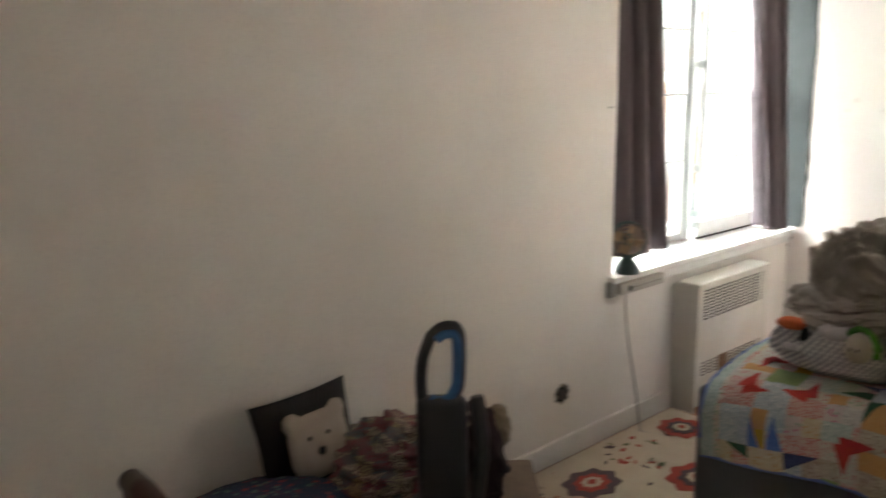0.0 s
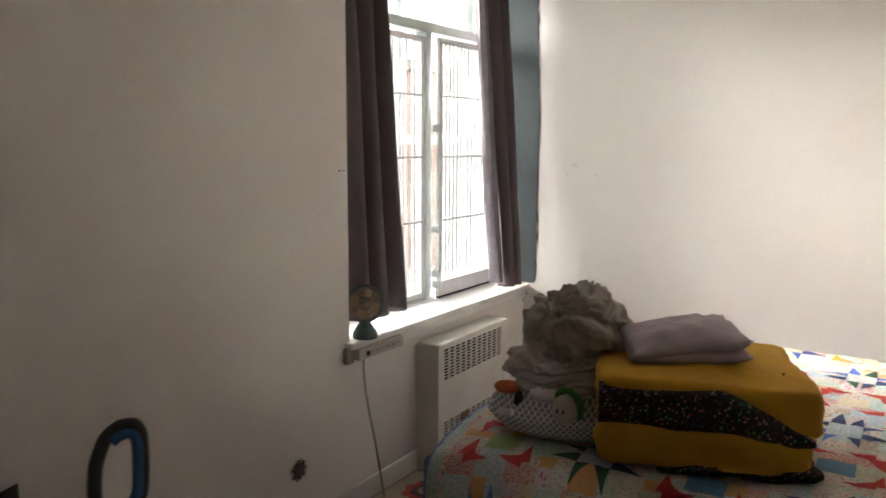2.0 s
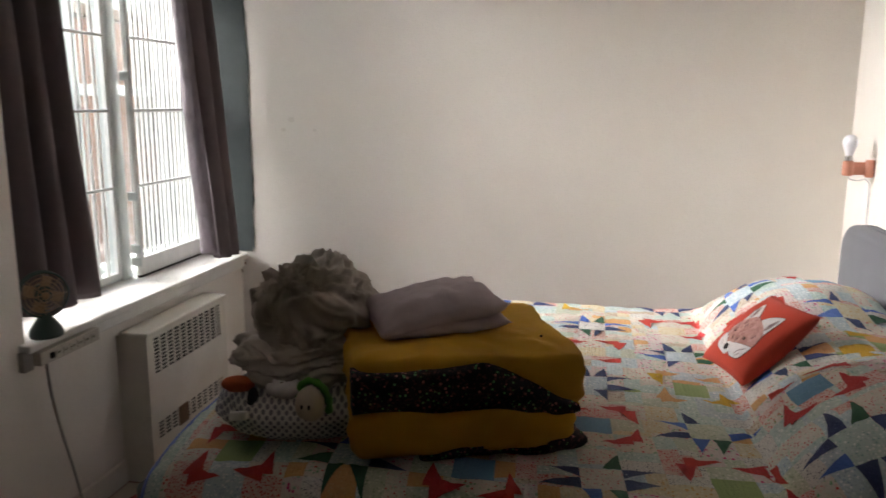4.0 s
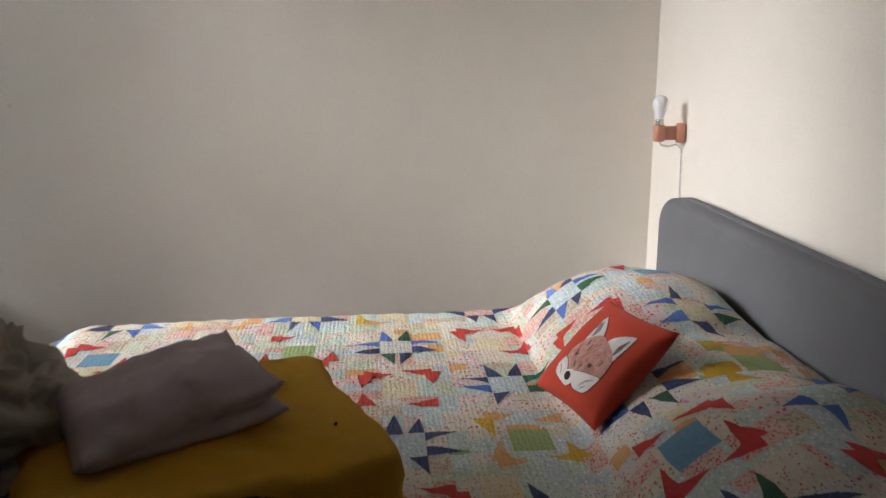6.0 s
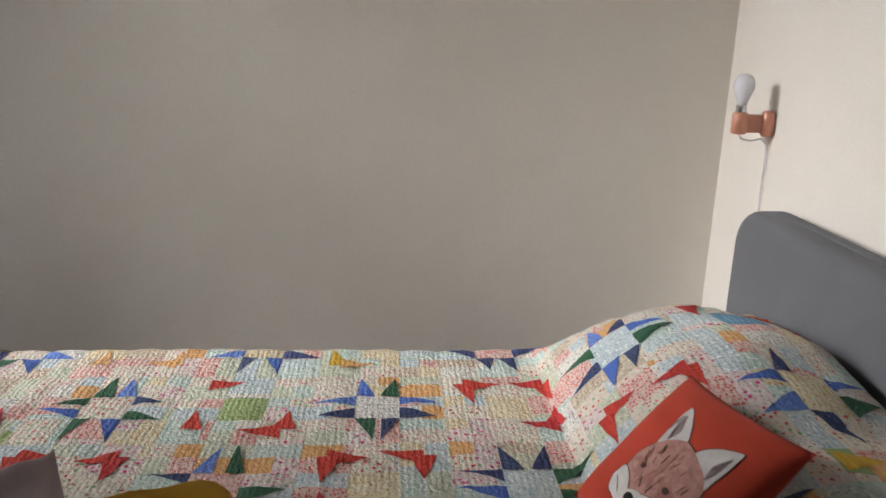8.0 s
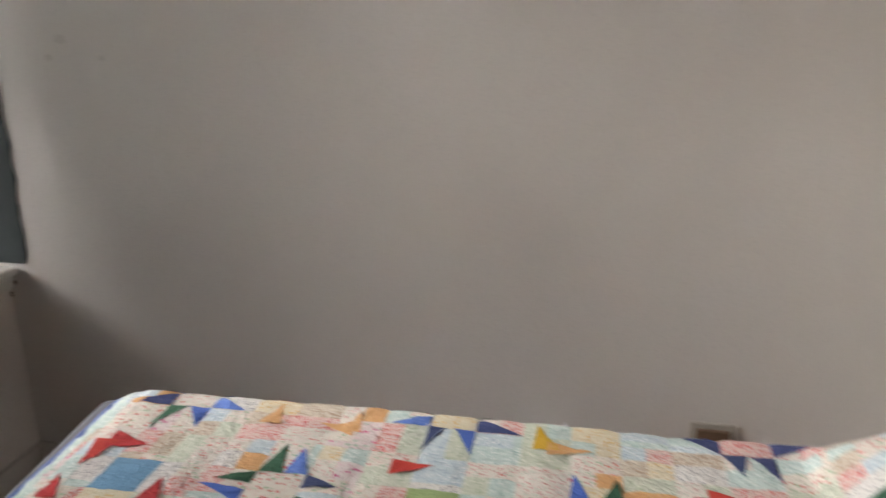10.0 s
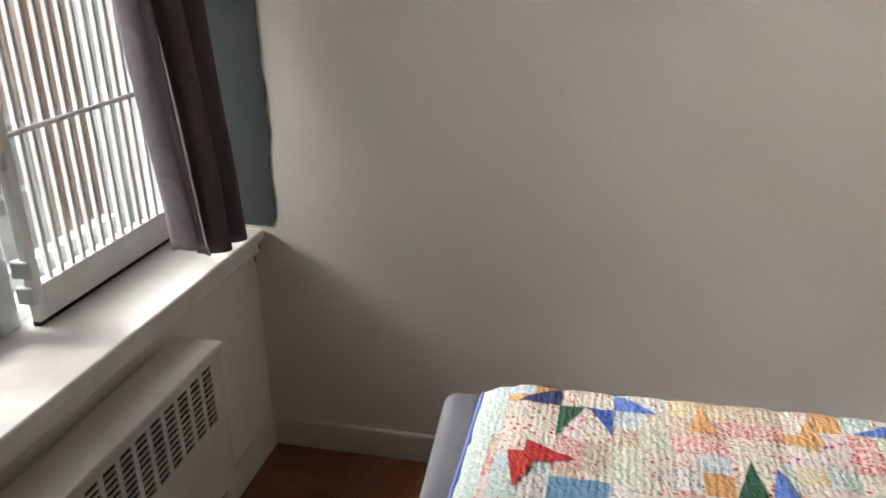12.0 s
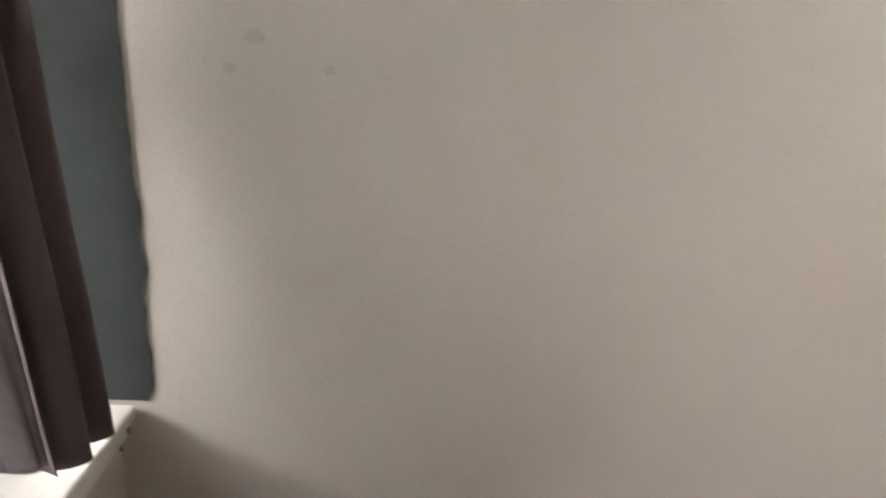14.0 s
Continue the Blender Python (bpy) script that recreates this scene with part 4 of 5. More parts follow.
def felt(name, outline, material, lift, label="", border=0):
    """A thin felt shape sewn on the cushion's swell, with a stitched dark rim where it has one."""
    line = rounded(outline)
    mid = sum(line, Vector((0, 0))) / len(line)
    for grow, stuff, up in ([(0.0019, FELT_BROWN, -0.0005)] if border else []) + [(0.0, material, 0.0)]:
        bm = bmesh.new()
        rings = []
        for q in (0.25, 0.5, 0.75, 1.0):
            rings.append([bm.verts.new((mid + (p - mid) * q + (p - mid).normalized() * grow * q).to_3d()) for p in line])
        bm.faces.new(rings[0])
        for a, b in zip(rings, rings[1:]):
            for i in range(len(line)):
                j = (i + 1) % len(line)
                bm.faces.new((a[i], b[i], b[j], a[j]))
        for v in bm.verts:
            x, y = v.co.x, v.co.y
            u, w = 2 * x / CS, 2 * y / CL
            u, w = u / (1 - 0.06 * (1 - w * w)), w / (1 - 0.06 * (1 - u * u))
            wob = 0.0025 * noise.noise(Vector((x * 11 + 3, y * 11, 0.3))) + 0.00125 * noise.noise(Vector((x * 31 + 3, y * 31, 1.3)))
            v.co.z = CH / 2 * max(0.0, (1 - u * u) * (1 - w * w)) ** 0.45 + wob + lift + up - 0.0016
        ob = part(name if stuff is material else "felt_rim", bm, stuff, fox, label if stuff is material else "")
        ob.modifiers.new("thickness", "SOLIDIFY").thickness = 0.0012


FELT_BROWN = cloth("brown_stitching", (0.13, 0.065, 0.055), None)
FELT_GREY = cloth("mauve_grey_felt", (0.25, 0.18, 0.19), (0.40, 0.31, 0.31), crease=60, relief=0.4)
FELT_ROSE = cloth("dusky_rose_felt", (0.44, 0.20, 0.17), (0.52, 0.27, 0.23), crease=60, relief=0.4)
felt("felt_ear", [(-0.005, -0.026), (-0.035, -0.032), (-0.090, -0.040), (-0.063, -0.003), (-0.036, 0.016), (-0.024, -0.002)], FELT_WHITE, 0.0032, "white felt triangle", 1)
felt("felt_ear", [(-0.028, 0.040), (-0.044, 0.046), (-0.063, 0.066), (-0.077, 0.094), (-0.044, 0.095), (-0.018, 0.092), (0.004, 0.088), (-0.010, 0.066)], FELT_WHITE, 0.0032, "white felt triangle", 1)
felt("felt_lining", [(-0.024, -0.018), (-0.050, -0.026), (-0.074, -0.028), (-0.046, -0.010)], FELT_GREY, 0.0038)
felt("felt_lining", [(-0.010, 0.080), (-0.036, 0.076), (-0.060, 0.089), (-0.028, 0.087)], FELT_GREY, 0.0038)
felt("felt_face", [(0.052, -0.043), (0.024, -0.044), (0.0, -0.033), (-0.026, -0.012), (-0.039, 0.014), (-0.032, 0.043), (-0.015, 0.076), (0.003, 0.090), (0.030, 0.094), (0.049, 0.091), (0.062, 0.054), (0.080, 0.015), (0.078, -0.020)], FELT_PINK, 0.0036, "pink felt oval", 1)
felt("felt_brow", [(0.022, -0.026), (0.032, -0.028), (0.056, -0.014), (0.040, -0.006)], FELT_ROSE, 0.0042)
felt("felt_brow", [(0.028, 0.040), (0.036, 0.034), (0.058, 0.044), (0.052, 0.062), (0.036, 0.064)], FELT_ROSE, 0.0042)
felt("felt_stripe", [(-0.012, 0.022), (0.020, 0.012), (0.058, -0.006), (0.060, 0.006), (0.022, 0.022)], FELT_ROSE, 0.0042)
felt("felt_cheek", [(0.049, -0.047), (0.073, -0.059), (0.092, -0.053), (0.097, -0.039), (0.080, -0.012), (0.060, -0.024)], FELT_WHITE, 0.0044, "white felt lobe", 1)
felt("felt_cheek", [(0.068, 0.016), (0.097, 0.027), (0.102, 0.042), (0.099, 0.070), (0.088, 0.084), (0.064, 0.092), (0.049, 0.092), (0.056, 0.060)], FELT_WHITE, 0.0044, "white felt lobe", 1)
felt("felt_muzzle", [(0.097, -0.039), (0.105, -0.008), (0.107, 0.009), (0.094, 0.024), (0.072, 0.024), (0.067, 0.008), (0.076, -0.014)], FELT_WHITE, 0.0050, "white felt lobe")
for x, y, r in ((0.039, 0.049, 0.0055), (0.032, -0.014, 0.0045), (0.086, 0.001, 0.0105)):
    felt("felt_dot", [(x + r * math.cos(k * 0.785), y + r * 1.1 * math.sin(k * 0.785)) for k in range(8)], BLACKCLOTH if r > 0.01 else FELT_BROWN, 0.0056)


def stitch(x, y, turn, size, material):
    """A short sewn stroke."""
    c, d, w = math.cos(turn), math.sin(turn), 0.0009
    felt("stitch", [(x + size * c * k - w * d * q, y + size * d * k + w * c * q) for k, q in ((-1, 0), (0, 1), (1, 0), (0, -1))], material, 0.0054)


rnd = random.Random(23)
for k in range(26):
    x, y = rnd.uniform(-0.020, 0.056), rnd.uniform(-0.026, 0.074)
    stitch(x, y, 0.25 * rnd.uniform(-1, 1) + 0.35 * (0.02 - y) / 0.05, rnd.uniform(0.006, 0.011), rnd.choice((FELT_ROSE, FELT_BROWN, FELT_ROSE)))
for x, y, turn in ((-0.050, -0.032, 0.15), (-0.062, -0.030, 0.1), (-0.040, -0.020, 0.3), (-0.040, 0.082, -0.3), (-0.052, 0.086, -0.4), (-0.024, 0.084, -0.2),
                   (0.076, -0.042, 0.9), (0.084, -0.034, 0.8), (0.074, 0.064, -0.7), (0.084, 0.056, -0.6), (0.088, 0.066, -0.8), (0.066, 0.076, -0.9)):
    stitch(x, y, turn, 0.010, FELT_GREY)


# ---- folded bedding on the bed ----
def folded(bm, w, d, z0, z1, seed, soft=0.03, sag=0.01):
    """A folded pad of bedding: soft rounded slab with dents and creases."""
    n = 34
    prof = [(-1.0, 0.0), (-0.92, 0.55), (-0.70, 0.86), (-0.35, 0.98), (0.0, 1.0), (0.35, 0.985), (0.70, 0.87), (0.92, 0.58), (1.0, 0.0)]
    vs = {}
    for k, (zz, inset) in enumerate(prof[1:-1]):
        for i in range(4 * n):
            a = i / (4 * n) * 4
            q = int(a) % 4
            f = 2 * (a - int(a)) - 1
            u, v = ((f, -1), (1, f), (-f, 1), (-1, -f))[q]
            # superellipse corners
            L = (abs(u) ** 16 + abs(v) ** 16) ** (1 / 16)
            u, v = u / L, v / L
            e = soft * (1 - inset)
            x, y = u * (w / 2 - e), v * (d / 2 - e)
            b = 0.013 * noise.noise(Vector((x * 7, y * 7, zz + seed))) + 0.009 * noise.noise(Vector((x * 19, y * 19, seed + zz * 2)))
            z = (z0 + z1) / 2 + zz * (z1 - z0) / 2 + (sag * noise.noise(Vector((x * 4, y * 4, seed + 5))))
            vs[k, i] = bm.verts.new((x + b * u * 1.3, y + b * v * 1.3, z))
    m = len(prof) - 2
    for k in range(m - 1):
        for i in range(4 * n):
            bm.faces.new((vs[k, i], vs[k, (i + 1) % (4 * n)], vs[k + 1, (i + 1) % (4 * n)], vs[k + 1, i]))
    for k, sgn in ((0, -1), (m - 1, 1)):
        prev = [vs[k, i] for i in range(4 * n)]
        for step in range(1, 9):
            g = 1 - step / 9
            ring = []
            for i in range(4 * n):
                p = vs[k, i].co
                x, y = p.x * g, p.y * g
                z = p.z * g + (1 - g) * ((z1 if sgn > 0 else z0)) + sgn * 0.010 * (1 - g * g)
                z += 0.012 * noise.noise(Vector((x * 9, y * 9, seed + 8))) + 0.006 * noise.noise(Vector((x * 24, y * 24, seed))) - 0.010 * max(0.0, 0.25 - abs(noise.noise(Vector((x * 6, y * 11, seed + 3))))) / 0.25 * (1 - g)
                ring.append(bm.verts.new((x, y, z)))
            for i in range(4 * n):
                bm.faces.new((prev[i], prev[(i + 1) % (4 * n)], ring[(i + 1) % (4 * n)], ring[i]))
            prev = ring
        bm.faces.new(prev)
    return bm


# front edge of the pile runs from (5.09, 1.245) to (5.29, 0.775)
ANG = math.degrees(math.atan2(0.775 - 1.245, 5.29 - 5.09))
PILE = (5.37, 1.09)
ZQ = 0.734
lower = thing("folded_duvet", "mustard-yellow folded duvet with a black floral lining on the quilt", "duvet", (*PILE, ZQ), turn=ANG)
part("lining", folded(bmesh.new(), 0.40, 0.40, 0.0, 0.040, 4.0, 0.02), NIGHTPRINT, lower, "black cotton with small bright flowers", smooth=True).location.x = 0.085
part("cover", folded(bmesh.new(), 0.545, 0.42, 0.012, 0.130, 1.0, 0.03), MUSTARD, lower, smooth=True)
upper = thing("folded_duvet", "black floral folded duvet with a mustard top", "duvet", (*PILE, ZQ), turn=ANG)
bm = folded(bmesh.new(), 0.560, 0.46, 0.115, 0.246, 12.0, 0.03, 0.012)
for v in bm.verts:
    v.co.z -= 0.014 * max(0.0, (v.co.x - 0.05) / 0.21) ** 2 * (0.4 if v.co.z < 0.17 else 1.0) * min(1.0, max(0.0, 0.5 - v.co.y / 0.4))
part("cover", bm, MUSTARD, upper, "mustard-yellow face folded over the top", smooth=True).location = (0.017, 0.032, 0)
# the lining shows along the front as a drooping dark band
bm = bmesh.new()
n, prof = 44, []
for i in range(n + 1):
    f = i / n
    x = -0.268 + 0.530 * f
    top = 0.224 - 0.006 * math.sin(9 * f) - 0.105 * max(0.0, (f - 0.58) / 0.42) ** 1.3
    bot = 0.128 - 0.012 * f - 0.035 * f ** 3 + 0.004 * math.sin(13 * f)
    if f > 0.93:
        bot += (top - bot) * 0.45 * ((f - 0.93) / 0.07) ** 2
    ring = []
    for j in range(13):
        a = -math.pi / 2 + math.pi * j / 12
        z = (top + bot) / 2 + (top - bot) / 2 * math.sin(a)
        y = -0.186 - (0.032 + 0.006 * noise.noise(Vector((x * 14, z * 14, 2)))) * math.cos(a) ** 0.6 if math.cos(a) > 1e-6 else -0.186
        ring.append(bm.verts.new((x, y, z)))
    back = [bm.verts.new((x, -0.15, (top + bot) / 2 + (top - bot) / 2 * q)) for q in (1, -1)]
    prof.append(ring + back)
for a, b in zip(prof, prof[1:]):
    for j in range(len(a)):
        bm.faces.new((a[j], a[(j + 1) % len(a)], b[(j + 1) % len(a)], b[j]))
bm.faces.new(prof[0])
bm.faces.new(prof[-1][::-1])
part("lining", bm, NIGHTPRINT, upper, "black cotton with small bright flowers", smooth=True)
for k in range(4):
    bm = rod(bmesh.new(), (-0.12 + 0.11 * k, 0.14 - 0.07 * k, 0.238), (-0.117 + 0.11 * k, 0.142 - 0.07 * k, 0.247), 0.003, 6)
    part("tuft", bm, BLACKCLOTH, upper, "dark knotted tuft")
lil = thing("folded_sheet", "lilac-grey cotton pillow folded double on the mustard duvet", "pillow", (5.435, 1.128, ZQ + 0.232), turn=ANG + 4)
half = part("lower_fold", cushion(bmesh.new(), 0.33, 0.26, 0.060, puff=0.35, wrinkle=0.010, seed=21, pinch=0.03), LILAC, lil, smooth=True)
half.matrix_basis = pose(-0.020, 0.0, 0.036, 0, -3, 0)
half = part("upper_fold", cushion(bmesh.new(), 0.325, 0.27, 0.078, puff=0.38, wrinkle=0.016, seed=27, pinch=0.04), LILAC, lil, smooth=True)
half.matrix_basis = pose(-0.024, 0.005, 0.068, 3, -8, 3)


def ridge(q):
    """Narrow raised folds on smooth ground, 0 to 1."""
    c = max(0.0, 1 - 2.7 * abs(noise.noise(q)))
    return c * c * (3 - 2 * c)


def crumple(bm, size, centre, seed, sub=6, deep=1.0):
    """Rumpled thin cloth: long winding folds, smaller ones across them, fine creases."""
    vs = bmesh.ops.create_icosphere(bm, subdivisions=sub, radius=1.0)["verts"]
    d1, d2, d3 = Vector((0.25, 0.55, 0.80)).normalized(), Vector((-0.3, 0.80, -0.45)).normalized(), Vector((0.92, 0.1, -0.3)).normalized()
    for v in vs:
        p = v.co.normalized()
        w = Vector([noise.noise(p * 1.3 + Vector((seed + k, 2 * k, -seed))) for k in (0, 5, 11)])
        g = p + 0.55 * w
        long = Vector((g.dot(d1) * 3.3, g.dot(d2) * 1.0, g.dot(d3) * 1.15 + seed))
        cross = Vector((g.dot(d1) * 2.8 + seed, g.dot(d2) * 5.0, g.dot(d3) * 3.4))
        k = 0.88 + deep * (0.135 * ridge(long) + 0.075 * ridge(cross) - 0.02)
        k += 0.16 * noise.noise(p * 1.7 + w) + deep * 0.022 * ridge(p * 4.2 + w * 4) + deep * 0.005 * ridge(p * 9 + w * 5) + 0.008 * noise.noise(p * 17 + w * 3)
        v.co = Vector([c + s * k * x for c, s, x in zip(centre, size, p)])
    return bm


bundle = thing("crumpled_blanket", "taupe linen blanket crumpled into a ball on the pillow heap", "blanket")
part("ball", crumple(bmesh.new(), (0.160, 0.158, 0.166), (5.440, 1.475, 0.988), 3.0, 6, 1.0), GREYCLOTH, bundle, smooth=True)
part("skirt", crumple(bmesh.new(), (0.195, 0.215, 0.085), (5.41, 1.475, 0.885), 9.0, 6, 0.7), GREYCLOTH, bundle, smooth=True)
pil = thing("throw_pillow", "white pillow with a grey lattice print under the crumpled blanket", "pillow", (5.35, 1.46, 0.790), turn=18)
part("cover", lump(bmesh.new(), (0.205, 0.235, 0.078), (0, 0, 0), 5, 0.07, 2.2, 4.0), DIAMOND, pil, smooth=True)
part("tag", boxed((-0.215, 0.135, -0.055), (-0.165, 0.175, -0.035), 0.004, 2, pose(0, 0, 0.01, 0, 20, 0)), FELT_WHITE, pil, "white sewn-in care tag")
toy = thing("plush_toy", "soft toy in white print, green and orange on the pillow heap", "soft toy")
bm = lump(bmesh.new(), (0.085, 0.115, 0.05), (5.305, 1.475, 0.842), 4, 0.08, 2.0, 7.0)
n0 = len(bm.faces)
lump(bm, (0.030, 0.042, 0.019), (5.225, 1.60, 0.858), 3, 0.08, 2.0, 2.0)
n1 = len(bm.faces)
tube(bm, [(5.200 + 0.012 * math.cos(a), 1.395 + 0.045 * math.cos(a), 0.838 + 0.052 * math.sin(a)) for a in [6.2832 * k / 24 for k in range(24)]], [0.007 + 0.003 * (k % 2) for k in range(24)], 8, True)
n2 = len(bm.faces)
lump(bm, (0.028, 0.036, 0.046), (5.178, 1.395, 0.838), 3, 0.02, 2.0, 5.0)
n3 = len(bm.faces)
lump(bm, (0.040, 0.050, 0.026), (5.225, 1.475, 0.858), 3, 0.05, 2.0, 3.0)
n4 = len(bm.faces)
lump(bm, (0.018, 0.014, 0.030), (5.192, 1.545, 0.835), 3, 0.02, 2.0, 6.0)
for dy in (-0.008, 0.010):
    lump(bm, (0.004, 0.003, 0.006), (5.1505, 1.395 + dy, 0.843), 2, 0.0, 1.0, 1.0)
bm.faces.ensure_lookup_table()
for a, b, mi in ((n0, n1, 1), (n1, n2, 2), (n2, n3, 3), (n3, n4, 5), (n4, len(bm.faces), 4)):
    for f in bm.faces[a:b]:
        f.material_index = mi
toy_mesh = part("plush_body", bm, [DIAMOND, ORANGE, GREEN, cloth("ivory_felt", (0.66, 0.60, 0.50), None), BLACKCLOTH, FELT_WHITE], toy, smooth=True)

# ---- embroidered cushion fallen between the bed and the wall ----
white_cushion = thing("throw_cushion", "white cushion with blue and green embroidered leaves, fallen beside the bed", "cushion")
white_cushion.matrix_basis = Matrix(((0.092, 0.092, -0.992, 7.255), (-0.7071, 0.7071, 0, 0.80), (0.7011, 0.7011, 0.130, 0.196), (0, 0, 0, 1)))
WS, WH = 0.275, 0.11
part("cover", cushion(bmesh.new(), WS, WS, WH, puff=0.42, wrinkle=0.004, seed=14), cloth("white_canvas", (0.76, 0.74, 0.76), None, crease=9), white_cushion, smooth=True)


def embroidery(name, x, y, rx, ry, turn, material, wave=0.0):
    """A stitched shape standing a little proud of the cushion's swell."""
    bm = bmesh.new()
    rings = []
    for q in (0.03, 0.35, 0.7, 1.0):
        ring = []
        for k in range(36):
            a = 6.2832 * k / 36
            e = q * (1 + (wave * math.cos(12 * a) if q == 1.0 else 0) + 0.04 * noise.noise(Vector((k * 1.3, rx * 90, 0))))
            px, py = e * rx * math.cos(a), e * ry * math.sin(a) * (1 - 0.35 * math.cos(a))
            px, py = x + px * math.cos(turn) - py * math.sin(turn), y + px * math.sin(turn) + py * math.cos(turn)
            u, w = 2 * px / WS, 2 * py / WS
            ring.append(bm.verts.new((px, py, WH / 2 * max(0.0, (1 - u * u) * (1 - w * w)) ** 0.42 + 0.005)))
        rings.append(ring)
    bm.faces.new(rings[0])
    for a, b in zip(rings, rings[1:]):
        for k in range(36):
            bm.faces.new((a[k], b[k], b[(k + 1) % 36], a[(k + 1) % 36]))
    part(name, bm, material, white_cushion).modifiers.new("thickness", "SOLIDIFY").thickness = 0.003


embroidery("leaf", 0.088, 0.092, 0.036, 0.018, 2.45, cloth("blue_thread", (0.025, 0.06, 0.24), None, crease=40))
embroidery("leaf", 0.020, 0.112, 0.030, 0.016, 0.3, GREEN)
embroidery("leaf", 0.112, 0.025, 0.030, 0.016, -1.1, GREEN)
embroidery("petal", 0.112, 0.112, 0.018, 0.006, 2.36, cloth("red_thread", (0.42, 0.03, 0.04), None, crease=40), 0.16)

# ---- wall outlet ----
outlet = thing("wall_outlet", "pale wall outlet plate with a dark brown socket above the skirting", "outlet", (XE, 0.378, 0.335))
part("plate", boxed((-0.008, -0.064, -0.060), (0.0, 0.064, 0.060), 0.003), BEIGE, outlet)
part("socket", boxed((-0.022, -0.045, -0.045), (-0.008, 0.047, 0.044), 0.004), WOOD, outlet, "dark brown socket block")

# ---- wall lamp ----
lampx, lampz = 7.010, 1.284
sconce = thing("wall_lamp", "salmon enamelled wall lamp with a bare opal bulb", "wall lamp", (lampx, YS, lampz))
part("back_plate", lathe(bmesh.new(), [(0.014, -0.036), (0.019, -0.030), (0.019, 0.030), (0.014, 0.036)], 20, pose(0, 0.017, 0)), COPPER, sconce, smooth=True)
part("arm", boxed((-0.004, 0.02, -0.026), (0.004, 0.090, 0.026), 0.003), COPPER, sconce)
part("socket", lathe(bmesh.new(), [(0.018, -0.030), (0.022, -0.026), (0.022, 0.026), (0.019, 0.030)], 20, pose(0, 0.100, 0)), COPPER, sconce, smooth=True)
part("collar", lathe(bmesh.new(), [(0.015, 0.028), (0.0155, 0.034), (0.0145, 0.040), (0.0155, 0.046), (0.014, 0.052)], 20, pose(0, 0.100, 0)), CHROME, sconce, smooth=True)
part("bulb", lathe(bmesh.new(), [(0.013, 0.050), (0.015, 0.062), (0.021, 0.078), (0.0275, 0.095), (0.029, 0.108), (0.026, 0.122), (0.018, 0.133), (0.006, 0.138)], 24, pose(0, 0.100, 0)), BULB, sconce, "frosted opal bulb, unlit", smooth=True)
cordpts = [(0, 0.100, -0.030), (0, 0.088, -0.045), (0, 0.06, -0.050), (0, 0.03, -0.042), (0, 0.012, -0.06)] + [(0.004 * math.sin(k), 0.008, -0.06 - 0.05 * k) for k in range(1, 14)]
part("cord", tube(bmesh.new(), cordpts, 0.0028, 8), FELT_WHITE, sconce, "white cord running down behind the headboard", smooth=True)

# ---- bench with cushions ----
bench = thing("bench", "low dark wooden bench with a rounded arm, heaped with cloth", "bench")
part("seat", boxed((3.62, 2.03, 0.34), (4.40, 2.55, 0.40), 0.015), DARKWOOD, bench)
part("arm", tube(bmesh.new(), [(3.60, 2.50, 0.595), (3.60, 2.40, 0.60), (3.60, 2.25, 0.59), (3.60, 2.10, 0.56), (3.60, 2.05, 0.52)], [0.030, 0.032, 0.03, 0.028, 0.022], 14), DARKWOOD, bench, "rounded red-brown arm", smooth=True)
for x, y, z in ((3.60, 2.48, 0.59), (3.60, 2.08, 0.545), (4.37, 2.48, 0.36), (4.37, 2.08, 0.36)):
    part("leg", boxed((x - 0.022, y - 0.022, 0.010), (x + 0.022, y + 0.022, z), 0.005), DARKWOOD, bench)
KILIM = print_cloth("blue_red_woven", (0.035, 0.05, 0.10), (0.30, 0.05, 0.06), 40, 0.34, (0.10, 0.17, 0.17))
CROCHET, nt, b = shader("crochet_squares", 0.95)
vor = node(nt, "ShaderNodeTexVoronoi", Scale=26.0)
knit = node(nt, "ShaderNodeTexVoronoi", Scale=170.0)
for v in (vor, knit):
    nt.links.new(coords(nt), v.inputs["Vector"])
sep = nt.nodes.new("ShaderNodeSeparateColor")
nt.links.new(vor.outputs["Color"], sep.inputs[0])
c = mixed(nt, ramp(nt, sep.outputs[0], 0.54, 0.56), (0.26, 0.025, 0.045), (0.52, 0.44, 0.34))
c = mixed(nt, ramp(nt, sep.outputs[1], 0.74, 0.76), c, (0.07, 0.13, 0.15))
c = mixed(nt, ramp(nt, sep.outputs[2], 0.80, 0.82), c, (0.34, 0.30, 0.16))
c = mixed(nt, ramp(nt, knit.outputs[0], 0.3, 0.6), c, (0.16, 0.10, 0.09))
nt.links.new(c, b.inputs["Base Color"])
bump(nt, b, knit.outputs[0], 0.6, 0.004)
pad = thing("seat_cushion", "dark blue and red woven cushion on the bench", "cushion", (3.86, 2.30, 0.455))
part("cover", lump(bmesh.new(), (0.25, 0.24, 0.058), (0, 0, 0), 5, 0.06, 2.0, 5.0), KILIM, pad, smooth=True)
blank = thing("crochet_blanket", "crochet blanket in red, cream and blue heaped on the bench", "blanket")
part("folds", crumple(bmesh.new(), (0.24, 0.23, 0.115), (4.34, 2.27, 0.475), 5.0, 6, 1.3), CROCHET, blank, smooth=True)
bp = thing("throw_cushion", "black cushion with a cream felt face shape leaning on the wall", "cushion")
bp.matrix_basis = Matrix.Translation((4.090, 2.46, 0.555)) @ pose(0, 0, 0, 78, 0, 0) @ pose(0, 0, 0, 0, 0, 3)
